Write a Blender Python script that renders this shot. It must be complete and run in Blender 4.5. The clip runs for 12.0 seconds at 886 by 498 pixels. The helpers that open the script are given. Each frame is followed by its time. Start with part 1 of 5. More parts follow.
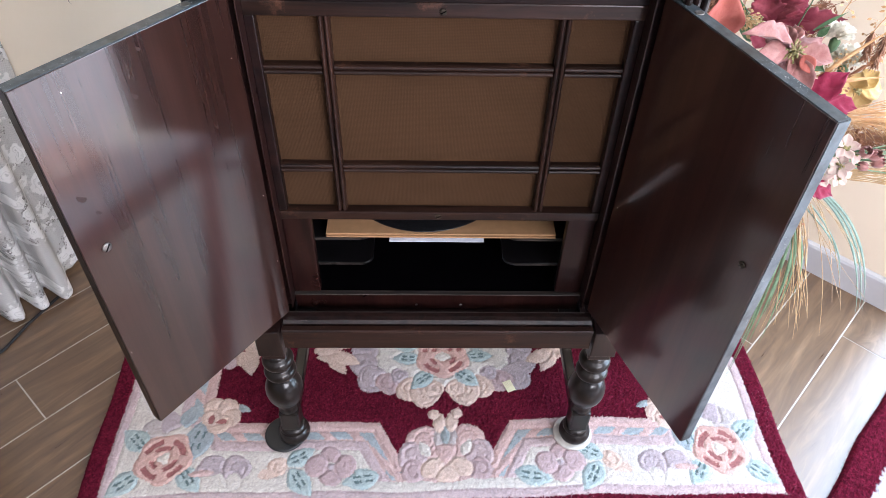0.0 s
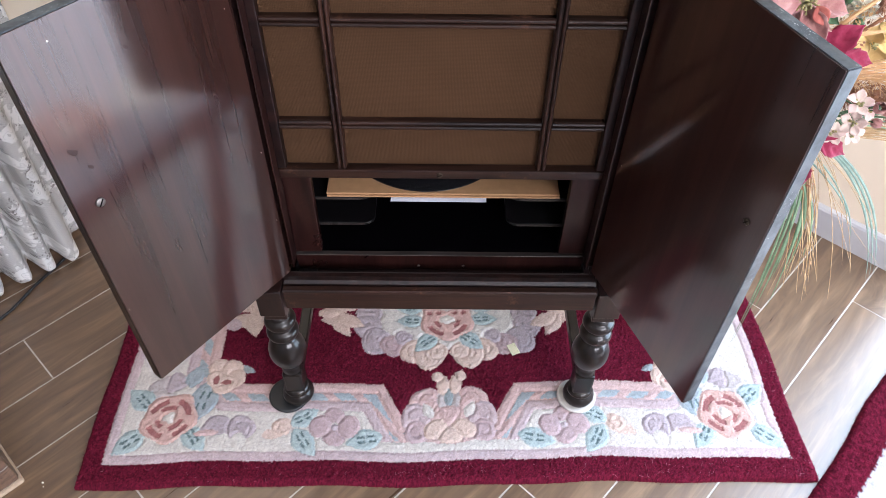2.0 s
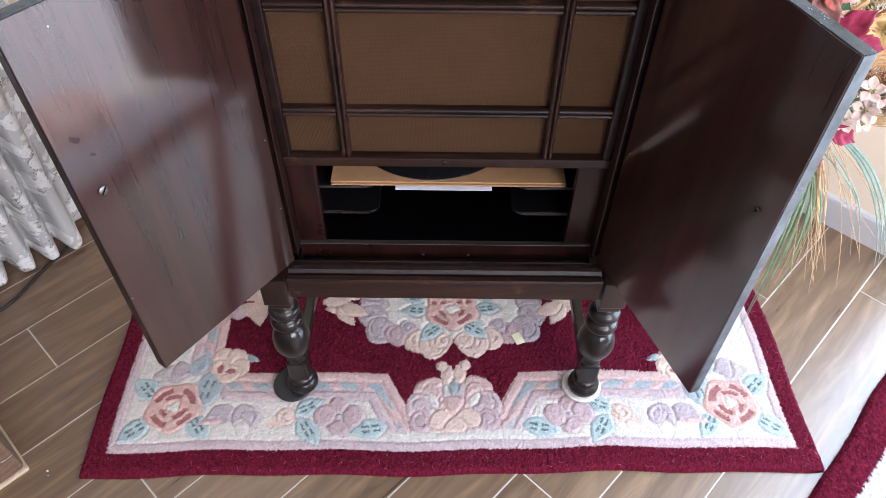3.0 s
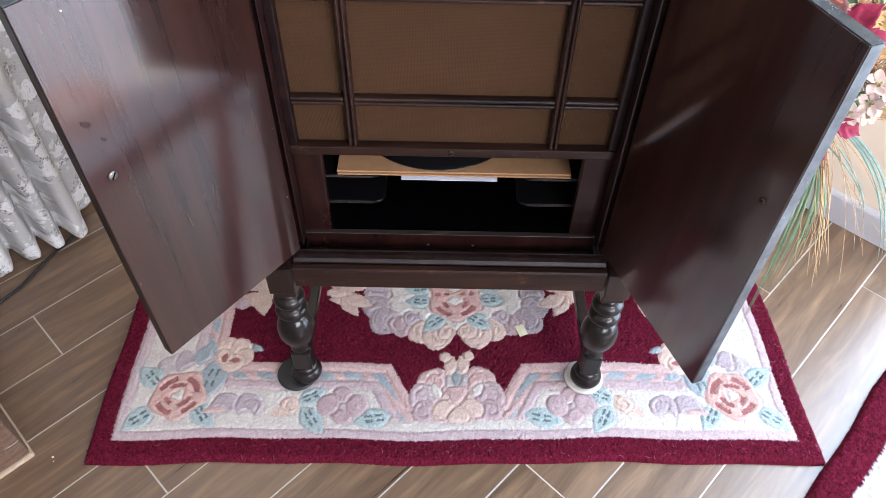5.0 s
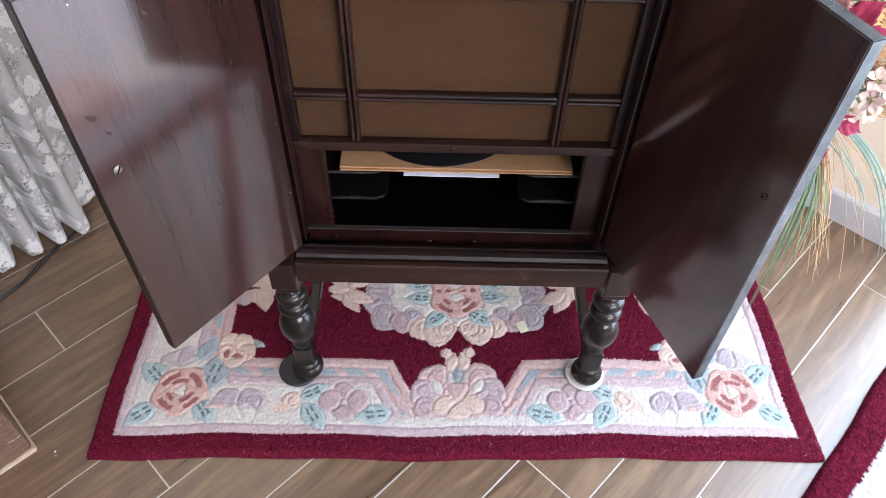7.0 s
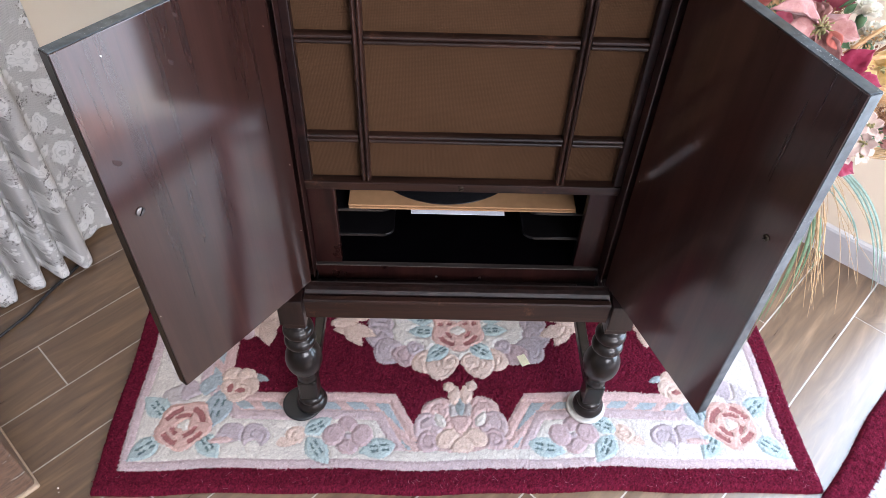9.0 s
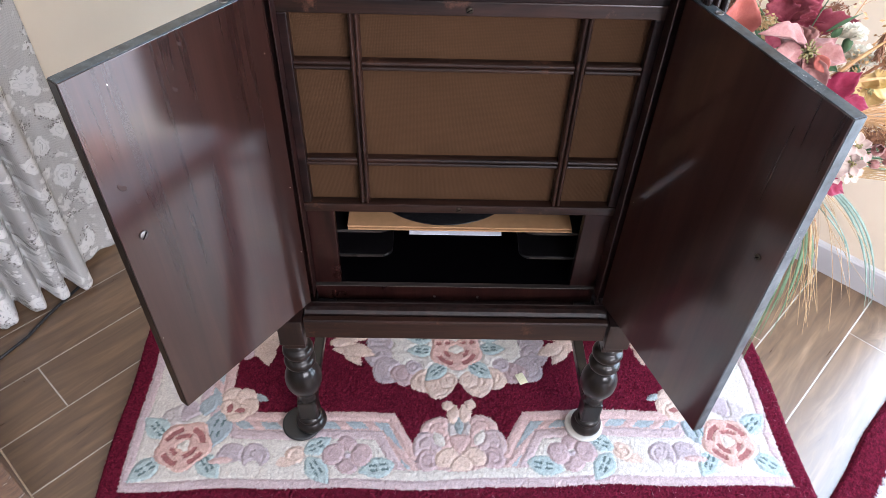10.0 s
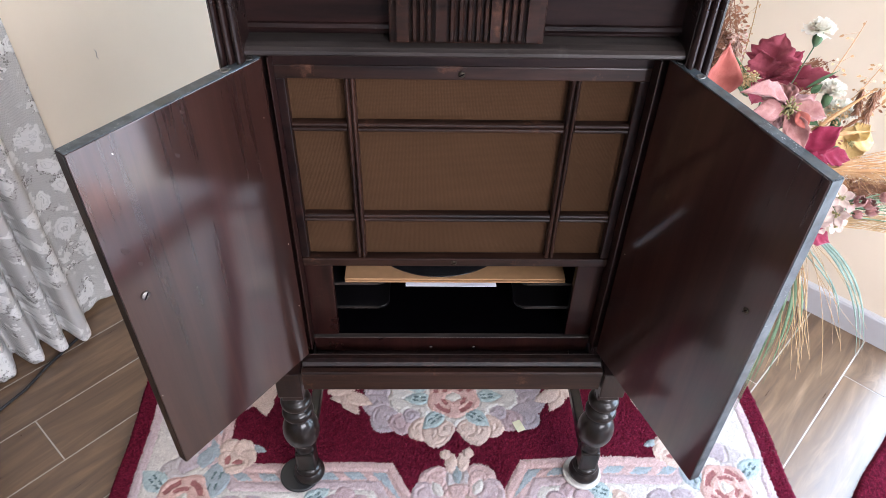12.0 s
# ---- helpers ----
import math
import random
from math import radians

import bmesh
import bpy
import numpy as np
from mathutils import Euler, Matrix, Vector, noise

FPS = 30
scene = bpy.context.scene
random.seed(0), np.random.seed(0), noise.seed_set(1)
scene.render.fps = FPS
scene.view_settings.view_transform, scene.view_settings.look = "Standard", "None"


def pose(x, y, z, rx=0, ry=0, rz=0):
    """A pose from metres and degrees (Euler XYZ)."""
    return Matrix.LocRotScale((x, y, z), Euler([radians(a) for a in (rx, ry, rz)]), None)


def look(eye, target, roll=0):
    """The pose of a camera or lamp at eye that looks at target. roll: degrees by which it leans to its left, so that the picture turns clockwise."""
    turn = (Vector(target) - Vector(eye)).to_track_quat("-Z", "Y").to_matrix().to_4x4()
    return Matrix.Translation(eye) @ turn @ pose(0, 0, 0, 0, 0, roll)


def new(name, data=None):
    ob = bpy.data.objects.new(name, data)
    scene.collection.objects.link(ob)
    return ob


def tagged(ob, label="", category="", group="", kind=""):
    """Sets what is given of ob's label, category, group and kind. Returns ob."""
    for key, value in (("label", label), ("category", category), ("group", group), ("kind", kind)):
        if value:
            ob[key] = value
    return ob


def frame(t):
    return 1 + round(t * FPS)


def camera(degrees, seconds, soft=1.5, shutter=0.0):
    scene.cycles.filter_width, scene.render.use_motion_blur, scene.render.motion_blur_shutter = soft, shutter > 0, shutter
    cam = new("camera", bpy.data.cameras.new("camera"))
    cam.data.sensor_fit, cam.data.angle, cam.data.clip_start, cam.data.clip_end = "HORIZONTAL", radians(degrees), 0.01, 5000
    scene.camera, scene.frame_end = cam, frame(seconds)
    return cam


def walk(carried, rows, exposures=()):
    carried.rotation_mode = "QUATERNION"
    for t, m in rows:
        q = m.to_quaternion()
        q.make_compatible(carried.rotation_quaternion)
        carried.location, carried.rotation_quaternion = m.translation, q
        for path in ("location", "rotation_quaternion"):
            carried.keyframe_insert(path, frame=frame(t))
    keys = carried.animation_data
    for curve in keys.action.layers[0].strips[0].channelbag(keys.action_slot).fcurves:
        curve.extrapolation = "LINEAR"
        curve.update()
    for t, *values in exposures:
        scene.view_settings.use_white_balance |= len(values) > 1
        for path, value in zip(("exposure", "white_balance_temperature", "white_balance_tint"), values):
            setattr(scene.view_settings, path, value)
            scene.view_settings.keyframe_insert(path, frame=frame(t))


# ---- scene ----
cam = camera(63.5, 12.0, soft=0.7)
PATH = [
    (0, (-0.033, -0.858, 1.399), (0.045, 0.555, -0.013), 1.8),
    (0.5, (-0.031, -0.853, 1.393), (0.041, 0.542, -0.039), 1.7),
    (1, (-0.026, -0.854, 1.387), (0.038, 0.525, -0.06), 1.6),
    (1.5, (-0.02, -0.859, 1.385), (0.033, 0.505, -0.076), 1.3),
    (2, (-0.014, -0.859, 1.378), (0.028, 0.493, -0.095), 1.0),
    (2.5, (-0.016, -0.852, 1.373), (0.021, 0.487, -0.113), 0.8),
    (3, (-0.017, -0.853, 1.371), (0.016, 0.477, -0.123), 0.8),
    (5, (-0.024, -0.864, 1.369), (0.006, 0.456, -0.132), 1.2),
    (5.5, (-0.026, -0.877, 1.375), (0.009, 0.448, -0.123), 1.3),
    (6, (-0.024, -0.882, 1.376), (0.011, 0.445, -0.12), 1.3),
    (6.5, (-0.023, -0.878, 1.371), (0.01, 0.444, -0.13), 1.3),
    (7, (-0.028, -0.871, 1.369), (0.003, 0.448, -0.135), 1.4),
    (9, (-0.061, -0.877, 1.397), (0.003, 0.499, -0.053), 2.3),
    (9.5, (-0.065, -0.882, 1.405), (0.004, 0.511, -0.029), 2.3),
    (10, (-0.062, -0.886, 1.412), (0.008, 0.526, -0.003), 2.1),
    (10.5, (-0.064, -0.881, 1.423), (0.009, 0.55, 0.028), 2.0),
    (11, (-0.064, -0.877, 1.431), (0.011, 0.574, 0.057), 1.9),
    (11.5, (-0.064, -0.879, 1.438), (0.015, 0.589, 0.081), 1.8),
    (12, (-0.061, -0.885, 1.445), (0.019, 0.6, 0.107), 1.6),
]
walk(cam, [(t, look(eye, target, roll)) for t, eye, target, roll in PATH])

# ---- light ----
R2 = math.sqrt(0.5)


def sd(s, d, z=0.0):
    """Room axes: s towards the wall by the flowers, d towards the wall with the curtain."""
    return Vector(((s - d) * R2, (s + d) * R2, z))


world = bpy.data.worlds.new("sky")
world.use_nodes = True
scene.world = world
wn = world.node_tree.nodes
sky = wn.new("ShaderNodeTexSky")
sky.sky_type, sky.sun_disc = "NISHITA", False
sky.sun_elevation, sky.sun_rotation = radians(43), radians(26)
wn["Background"].inputs["Strength"].default_value = 0.12
scene.view_settings.exposure = 1.57
world.node_tree.links.new(sky.outputs["Color"], wn["Background"].inputs["Color"])

WALL_R, WALL_L, WALL_S, WALL_D, CEIL = 1.061, 1.03, -3.2, -3.2, 2.5
GLASS_A, GLASS_B, GLASS_TOP = -0.645, -2.5, 2.1   # patio door in the wall by the flowers
FILL_A, FILL_B = -2.0, 0.2                          # opening added in the wall behind the walk for a fill lamp

sun = new("sun", bpy.data.lights.new("sun", "SUN"))
sun.data.energy, sun.data.angle, sun.data.color = 5.0, radians(5), (1.0, 0.97, 0.94)
sun.matrix_world = look((3, 3, 3), (3 - 0.44, 3 - 0.89, 3 - 0.92))


def area(name, place, aim, w, h, power, colour):
    lamp = new(name, bpy.data.lights.new(name, "AREA"))
    lamp.data.shape, lamp.data.size, lamp.data.size_y = "RECTANGLE", w, h
    lamp.data.energy, lamp.data.color = power, colour
    lamp.matrix_world = look(place, aim)


area("patio_daylight", sd(WALL_R + 0.03, (GLASS_A + GLASS_B) / 2, 1.04), sd(0, (GLASS_A + GLASS_B) / 2, 1.04), GLASS_A - GLASS_B - 0.04, 1.98, 49, (0.60, 0.77, 1.0))
# Added fill from behind the walk; its opening is unseen.
area("window_daylight", sd((FILL_A + FILL_B) / 2, WALL_D - 0.1, 1.82), sd((FILL_A + FILL_B) / 2, 0, 1.82), 2.1, 1.12, 54, (0.92, 0.90, 1.0))

# ---- materials ----


class Mat:
    """A node material under construction."""

    def __init__(self, name, rough=0.5, metal=0.0, coat=0.0, spec=0.5):
        self.m = bpy.data.materials.new(name)
        self.m.use_nodes = True
        self.n, self.l = self.m.node_tree.nodes, self.m.node_tree.links
        self.b = self.n["Principled BSDF"]
        self.b.inputs["Roughness"].default_value = rough
        self.b.inputs["Metallic"].default_value = metal
        self.b.inputs["Coat Weight"].default_value = coat
        self.b.inputs["Coat Roughness"].default_value = 0.12
        self.b.inputs["Coat IOR"].default_value = 1.8
        self.b.inputs["Specular IOR Level"].default_value = spec
        self.uv = self.n.new("ShaderNodeTexCoord")

    def map(self, scale=(1, 1, 1), out="Object", shift=False):
        mp = self.n.new("ShaderNodeMapping")
        mp.inputs["Scale"].default_value = scale
        self.l.new(self.uv.outputs[out], mp.inputs["Vector"])
        if shift:
            info = self.n.new("ShaderNodeObjectInfo")
            mul = self.n.new("ShaderNodeMath")
            mul.operation = "MULTIPLY"
            mul.inputs[1].default_value = 37.0
            self.l.new(info.outputs["Random"], mul.inputs[0])
            comb = self.n.new("ShaderNodeCombineXYZ")
            for k in range(3):
                self.l.new(mul.outputs[0], comb.inputs[k])
            self.l.new(comb.outputs[0], mp.inputs["Location"])
        return mp.outputs[0]

    def noise(self, vec, scale, detail=4, rough=0.55, distort=0.0):
        t = self.n.new("ShaderNodeTexNoise")
        t.inputs["Scale"].default_value, t.inputs["Detail"].default_value = scale, detail
        t.inputs["Roughness"].default_value, t.inputs["Distortion"].default_value = rough, distort
        self.l.new(vec, t.inputs["Vector"])
        return t.outputs["Fac"]

    def ramp(self, fac, *stops):
        r = self.n.new("ShaderNodeValToRGB")
        el = r.color_ramp.elements
        while len(el) < len(stops):
            el.new(0.5)
        for e, (p, c) in zip(el, stops):
            e.position, e.color = p, (*c, 1) if not isinstance(c, (int, float)) else (c, c, c, 1)
        self.l.new(fac, r.inputs["Fac"])
        return r.outputs["Color"]

    def mix(self, fac, a, b, mode="MIX"):
        x = self.n.new("ShaderNodeMix")
        x.data_type, x.blend_type = "RGBA", mode
        for k, v in ((0, fac), (6, a), (7, b)):
            if isinstance(v, (int, float)):
                x.inputs[k].default_value = v
            elif isinstance(v, tuple):
                x.inputs[k].default_value = (*v, 1)
            else:
                self.l.new(v, x.inputs[k])
        return x.outputs[2]

    def colour(self, c):
        if isinstance(c, tuple):
            self.b.inputs["Base Color"].default_value = (*c, 1)
        else:
            self.l.new(c, self.b.inputs["Base Color"])
        return self

    def roughness(self, fac):
        self.l.new(fac, self.b.inputs["Roughness"])
        return self

    def bump(self, fac, strength=0.3, dist=0.002):
        bp = self.n.new("ShaderNodeBump")
        bp.inputs["Strength"].default_value, bp.inputs["Distance"].default_value = strength, dist
        self.l.new(fac, bp.inputs["Height"])
        self.l.new(bp.outputs["Normal"], self.b.inputs["Normal"])
        return self


def wood(name, dark, light, grain=(30, 30, 2.2), rough=(0.22, 0.42), coat=0.1, wear=0.35, wear_colour=(0.12, 0.055, 0.032), spec=0.22, relief=0.06, haze=0.12, pores=0.35, ior=1.8):
    m = Mat(name, coat=coat, spec=spec)
    m.b.inputs["Coat Roughness"].default_value = haze
    m.b.inputs["Coat IOR"].default_value = ior
    v = m.map(grain)
    streak = m.noise(v, 2.0, 6, 0.6, 0.6)
    fine = m.noise(m.map((grain[0] * 9, grain[1] * 9, grain[2] * 5)), 2.0, 3)
    base = m.mix(m.ramp(streak, (0.34, 0.0), (0.66, 1.0)), dark, light)
    base = m.mix(m.ramp(fine, (0.45, 0.0), (0.8, pores)), base, tuple(c * 0.5 for c in dark))
    worn = m.noise(m.map((1, 1, 1)), 16.0, 7, 0.72)
    base = m.mix(m.ramp(worn, (0.60, 0.0), (0.80, wear)), base, wear_colour)
    m.colour(base)
    m.roughness(m.ramp(m.noise(m.map((1, 1, 1)), 6.0, 5, 0.6), (0.3, rough[0]), (0.75, rough[1])))
    return m.bump(fine, relief, 0.001).m


def plain(name, c, rough=0.5, metal=0.0, vary=0.15, scale=20, bump=0.1, coat=0.0, spec=0.5):
    m = Mat(name, rough, metal, coat, spec)
    f = m.noise(m.map((1, 1, 1)), scale, 5, 0.6)
    m.colour(m.mix(m.ramp(f, (0.3, 0.0), (0.7, 1.0)), tuple(x * (1 - vary) for x in c), tuple(min(1, x * (1 + vary)) for x in c)))
    return m.bump(f, bump, 0.002).m


DOOR = wood("mahogany_door", (0.0165, 0.0058, 0.0045), (0.0350, 0.0128, 0.0093), (22, 22, 0.8), (0.30, 0.36), 1.0, 0.0, spec=0.2, relief=0.008, haze=0.105, pores=0.25, ior=1.8)
CASE = wood("dark_mahogany", (0.006, 0.003, 0.003), (0.020, 0.0085, 0.0075), (3, 30, 30), (0.28, 0.42), 0.06, 0.2, spec=0.16, haze=0.2)
RAIL = wood("worn_mahogany_rail", (0.0075, 0.0037, 0.0031), (0.036, 0.0155, 0.0105), (2, 30, 30), (0.28, 0.45), 0.1, 0.95, (0.20, 0.088, 0.052))
POST = wood("dark_mahogany_upright", (0.0055, 0.0029, 0.0027), (0.021, 0.0090, 0.0074), (30, 30, 2), (0.24, 0.40), 0.3, haze=0.2)
BAR = wood("worn_upright_bar", (0.009, 0.0042, 0.0035), (0.042, 0.0178, 0.0122), (30, 30, 2), (0.28, 0.45), 0.1, 0.95, (0.20, 0.088, 0.052))
JAMB = wood("red_mahogany", (0.008, 0.0026, 0.0025), (0.027, 0.0088, 0.0070), (30, 30, 2), (0.24, 0.40))
TURNED = wood("turned_black_wood", (0.005, 0.0035, 0.003), (0.013, 0.008, 0.006), (20, 20, 6), (0.28, 0.42), 0.2, 0.6, (0.085, 0.075, 0.07))
# Scrapes and flecks of wear over a blue-grey that holds the edges' daylight.
mt = Mat("worn_daylit_edge", spec=0.4)
scrape = mt.ramp(mt.noise(mt.map((1, 1, 1)), 26, 6, 0.7), (0.36, (0.016, 0.019, 0.021)), (0.50, (0.042, 0.053, 0.060)), (0.68, (0.085, 0.10, 0.11)))
fleck = mt.mix(1.0, mt.ramp(mt.noise(mt.map((1, 1, 1)), 330, 3, 0.6), (0.63, 0.0), (0.69, 1.0)), mt.ramp(mt.noise(mt.map((1, 1, 1)), 17, 3, 0.6), (0.50, 0.0), (0.64, 1.0)), "MULTIPLY")
mt.colour(mt.mix(fleck, scrape, (0.42, 0.43, 0.43)))
mt.roughness(mt.ramp(mt.noise(mt.map((1, 1, 1)), 40, 5, 0.6), (0.3, 0.28), (0.7, 0.6)))
EDGE = mt.bump(fleck, 0.4, 0.001).m
# Near-black without gloss: colour stands in for shade in compartment and screw slots.
RECESS_SHADE = plain("recess_shade_black", (0.0012, 0.001, 0.0014), 0.9, spec=0.0)
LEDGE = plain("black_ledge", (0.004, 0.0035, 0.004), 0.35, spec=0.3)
BRASS = plain("tarnished_brass", (0.07, 0.058, 0.045), 0.5, 1.0)
# Worn grey of the door ledge; also the pale paint of edge highlights.
WORN_LIT = wood("worn_lit_grey", (0.016, 0.012, 0.011), (0.050, 0.040, 0.036), (2, 40, 40), (0.25, 0.45), 0.15, 0.6, (0.14, 0.12, 0.11))
STEEL = plain("dull_steel", (0.25, 0.23, 0.215), 0.45, 1.0)
CARD = plain("brown_cardboard", (0.40, 0.22, 0.105), 0.8, vary=0.08, scale=60)
PAPER = plain("white_paper", (0.70, 0.74, 0.84), 0.7, vary=0.03)
VINYL = plain("black_shellac", (0.008, 0.008, 0.009), 0.25)
RUBBER = plain("black_coaster", (0.012, 0.012, 0.013), 0.5)
WHITE_PLASTIC = plain("white_coaster", (0.52, 0.49, 0.45), 0.4, vary=0.06)
WALL_M = plain("cream_wall_paint", (0.78, 0.67, 0.525), 0.75, vary=0.03, scale=3, bump=0.05)
# Dark grey given to the unseen walls to cut bounce onto the cabinet.
TAUPE = plain("bounce_cutting_grey", (0.22, 0.22, 0.235), 0.8, vary=0.04, scale=3, bump=0.05)
CEIL_M = plain("white_ceiling_paint", (0.8, 0.79, 0.76), 0.85, vary=0.02)
FRAME_M = plain("white_skirting_paint", (0.50, 0.50, 0.52), 0.5, vary=0.03)
GROUT = plain("pale_grout", (0.47, 0.44, 0.40), 0.85, scale=120)

mt = Mat("grille_cloth", 0.85, spec=0.06)
wv = []
for axis in ("X", "Z"):
    w = mt.n.new("ShaderNodeTexWave")
    w.bands_direction = axis
    w.inputs["Scale"].default_value, w.inputs["Distortion"].default_value = 150.0, 1.5
    mt.l.new(mt.map((1, 1, 1)), w.inputs["Vector"])
    wv.append(w.outputs["Fac"])
weave = mt.mix(1.0, mt.ramp(wv[0], (0.0, 0.45), (1.0, 0.85)), mt.ramp(wv[1], (0.0, 0.45), (1.0, 0.85)), "MULTIPLY")
blot = mt.noise(mt.map((1, 1, 2)), 7, 5, 0.6)
mt.colour(mt.mix(weave, mt.mix(blot, (0.033, 0.0168, 0.0087), (0.053, 0.0268, 0.0140)), mt.mix(blot, (0.062, 0.0318, 0.0166), (0.092, 0.0487, 0.0256))))
CLOTH = mt.bump(weave, 0.4, 0.001).m

mt = Mat("wood_look_tile", 0.35, spec=0.9)
v = mt.map((1.6, 14, 14), shift=True)
gr = mt.noise(v, 2.2, 7, 0.62, 1.2)
fn = mt.noise(mt.map((8, 90, 90), shift=True), 2.0, 4)
c = mt.ramp(gr, (0.28, (0.066, 0.037, 0.021)), (0.50, (0.138, 0.083, 0.048)), (0.76, (0.270, 0.172, 0.098)))
c = mt.mix(mt.ramp(fn, (0.5, 0.0), (0.75, 0.5)), c, (0.10, 0.066, 0.046))
info = mt.n.new("ShaderNodeObjectInfo")
c = mt.mix(mt.ramp(info.outputs["Random"], (0.0, 0.0), (1.0, 0.35)), c, (0.185, 0.117, 0.071))
mt.colour(c)
mt.roughness(mt.ramp(gr, (0.3, 0.27), (0.7, 0.36)))
TILE = mt.bump(fn, 0.15, 0.001).m


def vertex_mat(name, rough, scale, strength, sheen=0.0, spread=0.12):
    m = Mat(name, rough, spec=0.05)
    at = m.n.new("ShaderNodeVertexColor")
    at.layer_name = "Col"
    f = m.noise(m.map((1, 1, 1)), scale, 3, 0.6)
    g = m.noise(m.map((1, 1, 1)), scale / 12, 4, 0.6)
    col = m.mix(1.0, at.outputs["Color"], m.ramp(f, (0.25, 0.55), (0.7, 1.0)), "MULTIPLY")
    col = m.mix(1.0, col, m.ramp(g, (0.3, 1.0 - spread), (0.7, 1.0)), "MULTIPLY")
    m.colour(col)
    m.b.inputs["Sheen Weight"].default_value = sheen
    m.b.inputs["Sheen Roughness"].default_value = 0.6
    return m.bump(f, strength, 0.004).m


PILE = vertex_mat("carved_wool_pile", 0.95, 650, 0.4, 0.0, 0.14)

# ---- mesh helpers ----


def part(name, bm, material, parent=None, label=""):
    me = bpy.data.meshes.new(name)
    bmesh.ops.recalc_face_normals(bm, faces=bm.faces)
    bm.to_mesh(me)
    bm.free()
    me.materials.append(material)
    ob = new(name, me)
    if parent is not None:
        ob.parent = parent
    if label:
        ob["label"] = label
    return ob


def thing(name, place, label, category, group="", turn=0.0):
    ob = new(name)
    ob.matrix_world = pose(*place, 0, 0, turn)
    ob.empty_display_size = 0.05
    return tagged(ob, label, category, group)


def box(bm, x0, x1, y0, y1, z0, z1, bevel=0.0, seg=2):
    m = Matrix.LocRotScale(((x0 + x1) / 2, (y0 + y1) / 2, (z0 + z1) / 2), None, (abs(x1 - x0), abs(y1 - y0), abs(z1 - z0)))
    made = bmesh.ops.create_cube(bm, size=1, matrix=m)["verts"]
    if bevel:
        edges = list({e for vert in made for e in vert.link_edges})
        bmesh.ops.bevel(bm, geom=edges, offset=bevel, segments=seg, profile=0.5, affect="EDGES")
    return bm


def boxes(*rows, bevel=0.0015):
    bm = bmesh.new()
    for r in rows:
        box(bm, *r, bevel=bevel)
    return bm


def lathe(rows, seg=24):
    """Rows of radius and height."""
    bm = bmesh.new()
    rings = [[bm.verts.new((r * math.cos(a), r * math.sin(a), z)) for a in [math.tau * k / seg for k in range(seg)]] for r, z in rows]
    for lo, hi in zip(rings, rings[1:]):
        for k in range(seg):
            bm.faces.new((lo[k], lo[(k + 1) % seg], hi[(k + 1) % seg], hi[k])).smooth = True
    bm.faces.new(rings[0][::-1])
    bm.faces.new(rings[-1])
    return bm


def sweep(profile, a, b, axis, bm=None):
    """A closed cross section run straight along an axis from a to b. Profile: pairs for the two other axes, in order."""
    bm = bm or bmesh.new()
    put = {"x": lambda p, k: (k, p[0], p[1]), "y": lambda p, k: (p[0], k, p[1]), "z": lambda p, k: (p[0], p[1], k)}[axis]
    ends = [[bm.verts.new(put(p, k)) for p in profile] for k in (a, b)]
    n = len(profile)
    for k in range(n):
        bm.faces.new((ends[0][k], ends[0][(k + 1) % n], ends[1][(k + 1) % n], ends[1][k]))
    bm.faces.new(ends[0][::-1])
    bm.faces.new(ends[1])
    return bm


def tube(points, radii, seg=6, bm=None):
    """A round rod along points; radii a number or one each."""
    bm = bm or bmesh.new()
    pts = [Vector(p) for p in points]
    if isinstance(radii, (int, float)):
        radii = [radii] * len(pts)
    last = None
    for k, p in enumerate(pts):
        way = (pts[min(k + 1, len(pts) - 1)] - pts[max(k - 1, 0)]).normalized()
        side = way.cross(Vector((0.31, 0.83, 0.46))).normalized()
        up = side.cross(way)
        ring = [bm.verts.new(p + radii[k] * (math.cos(a) * side + math.sin(a) * up)) for a in [math.tau * j / seg for j in range(seg)]]
        if last:
            for j in range(seg):
                bm.faces.new((last[j], last[(j + 1) % seg], ring[(j + 1) % seg], ring[j])).smooth = True
        last = ring
    return bm


# ---- room ----


def slab(name, s0, s1, d0, d1, z0, z1, material, label):
    """A wall or slab in room axes, turned 45 degrees, butt-jointed."""
    ob = part(name, boxes((s0, s1, d0, d1, z0, z1), bevel=0), material)
    ob.matrix_world = pose(0, 0, 0, 0, 0, 45)
    return tagged(ob, label, "wall" if "wall" in name else name.split("_")[0], kind="structure")


T = 0.16
slab("wall_north", WALL_S - T, WALL_R + T, WALL_L, WALL_L + T, -0.05, CEIL, WALL_M, "plain cream painted wall behind the lace curtain")
east = slab("wall_east", WALL_R, WALL_R + T, GLASS_A, WALL_L, -0.05, CEIL, WALL_M, "cream painted wall behind the dried flowers")
slab("wall_east_pier", WALL_R, WALL_R + T, WALL_D, GLASS_B, -0.05, CEIL, WALL_M, "cream painted wall beside the patio door")
slab("wall_east_head", WALL_R, WALL_R + T, GLASS_B, GLASS_A, GLASS_TOP, CEIL, WALL_M, "cream painted wall over the patio door")
slab("wall_south", WALL_S - T, FILL_A, WALL_D - T, WALL_D, -0.05, CEIL, TAUPE, "plain unseen wall, dark grey to cut bounce light")
slab("wall_south_pier", FILL_B, WALL_R + T, WALL_D - T, WALL_D, -0.05, CEIL, TAUPE, "plain unseen wall, dark grey to cut bounce light")
slab("wall_south_sill", FILL_A, FILL_B, WALL_D - T, WALL_D, -0.05, 1.25, TAUPE, "plain unseen grey wall under the added opening")
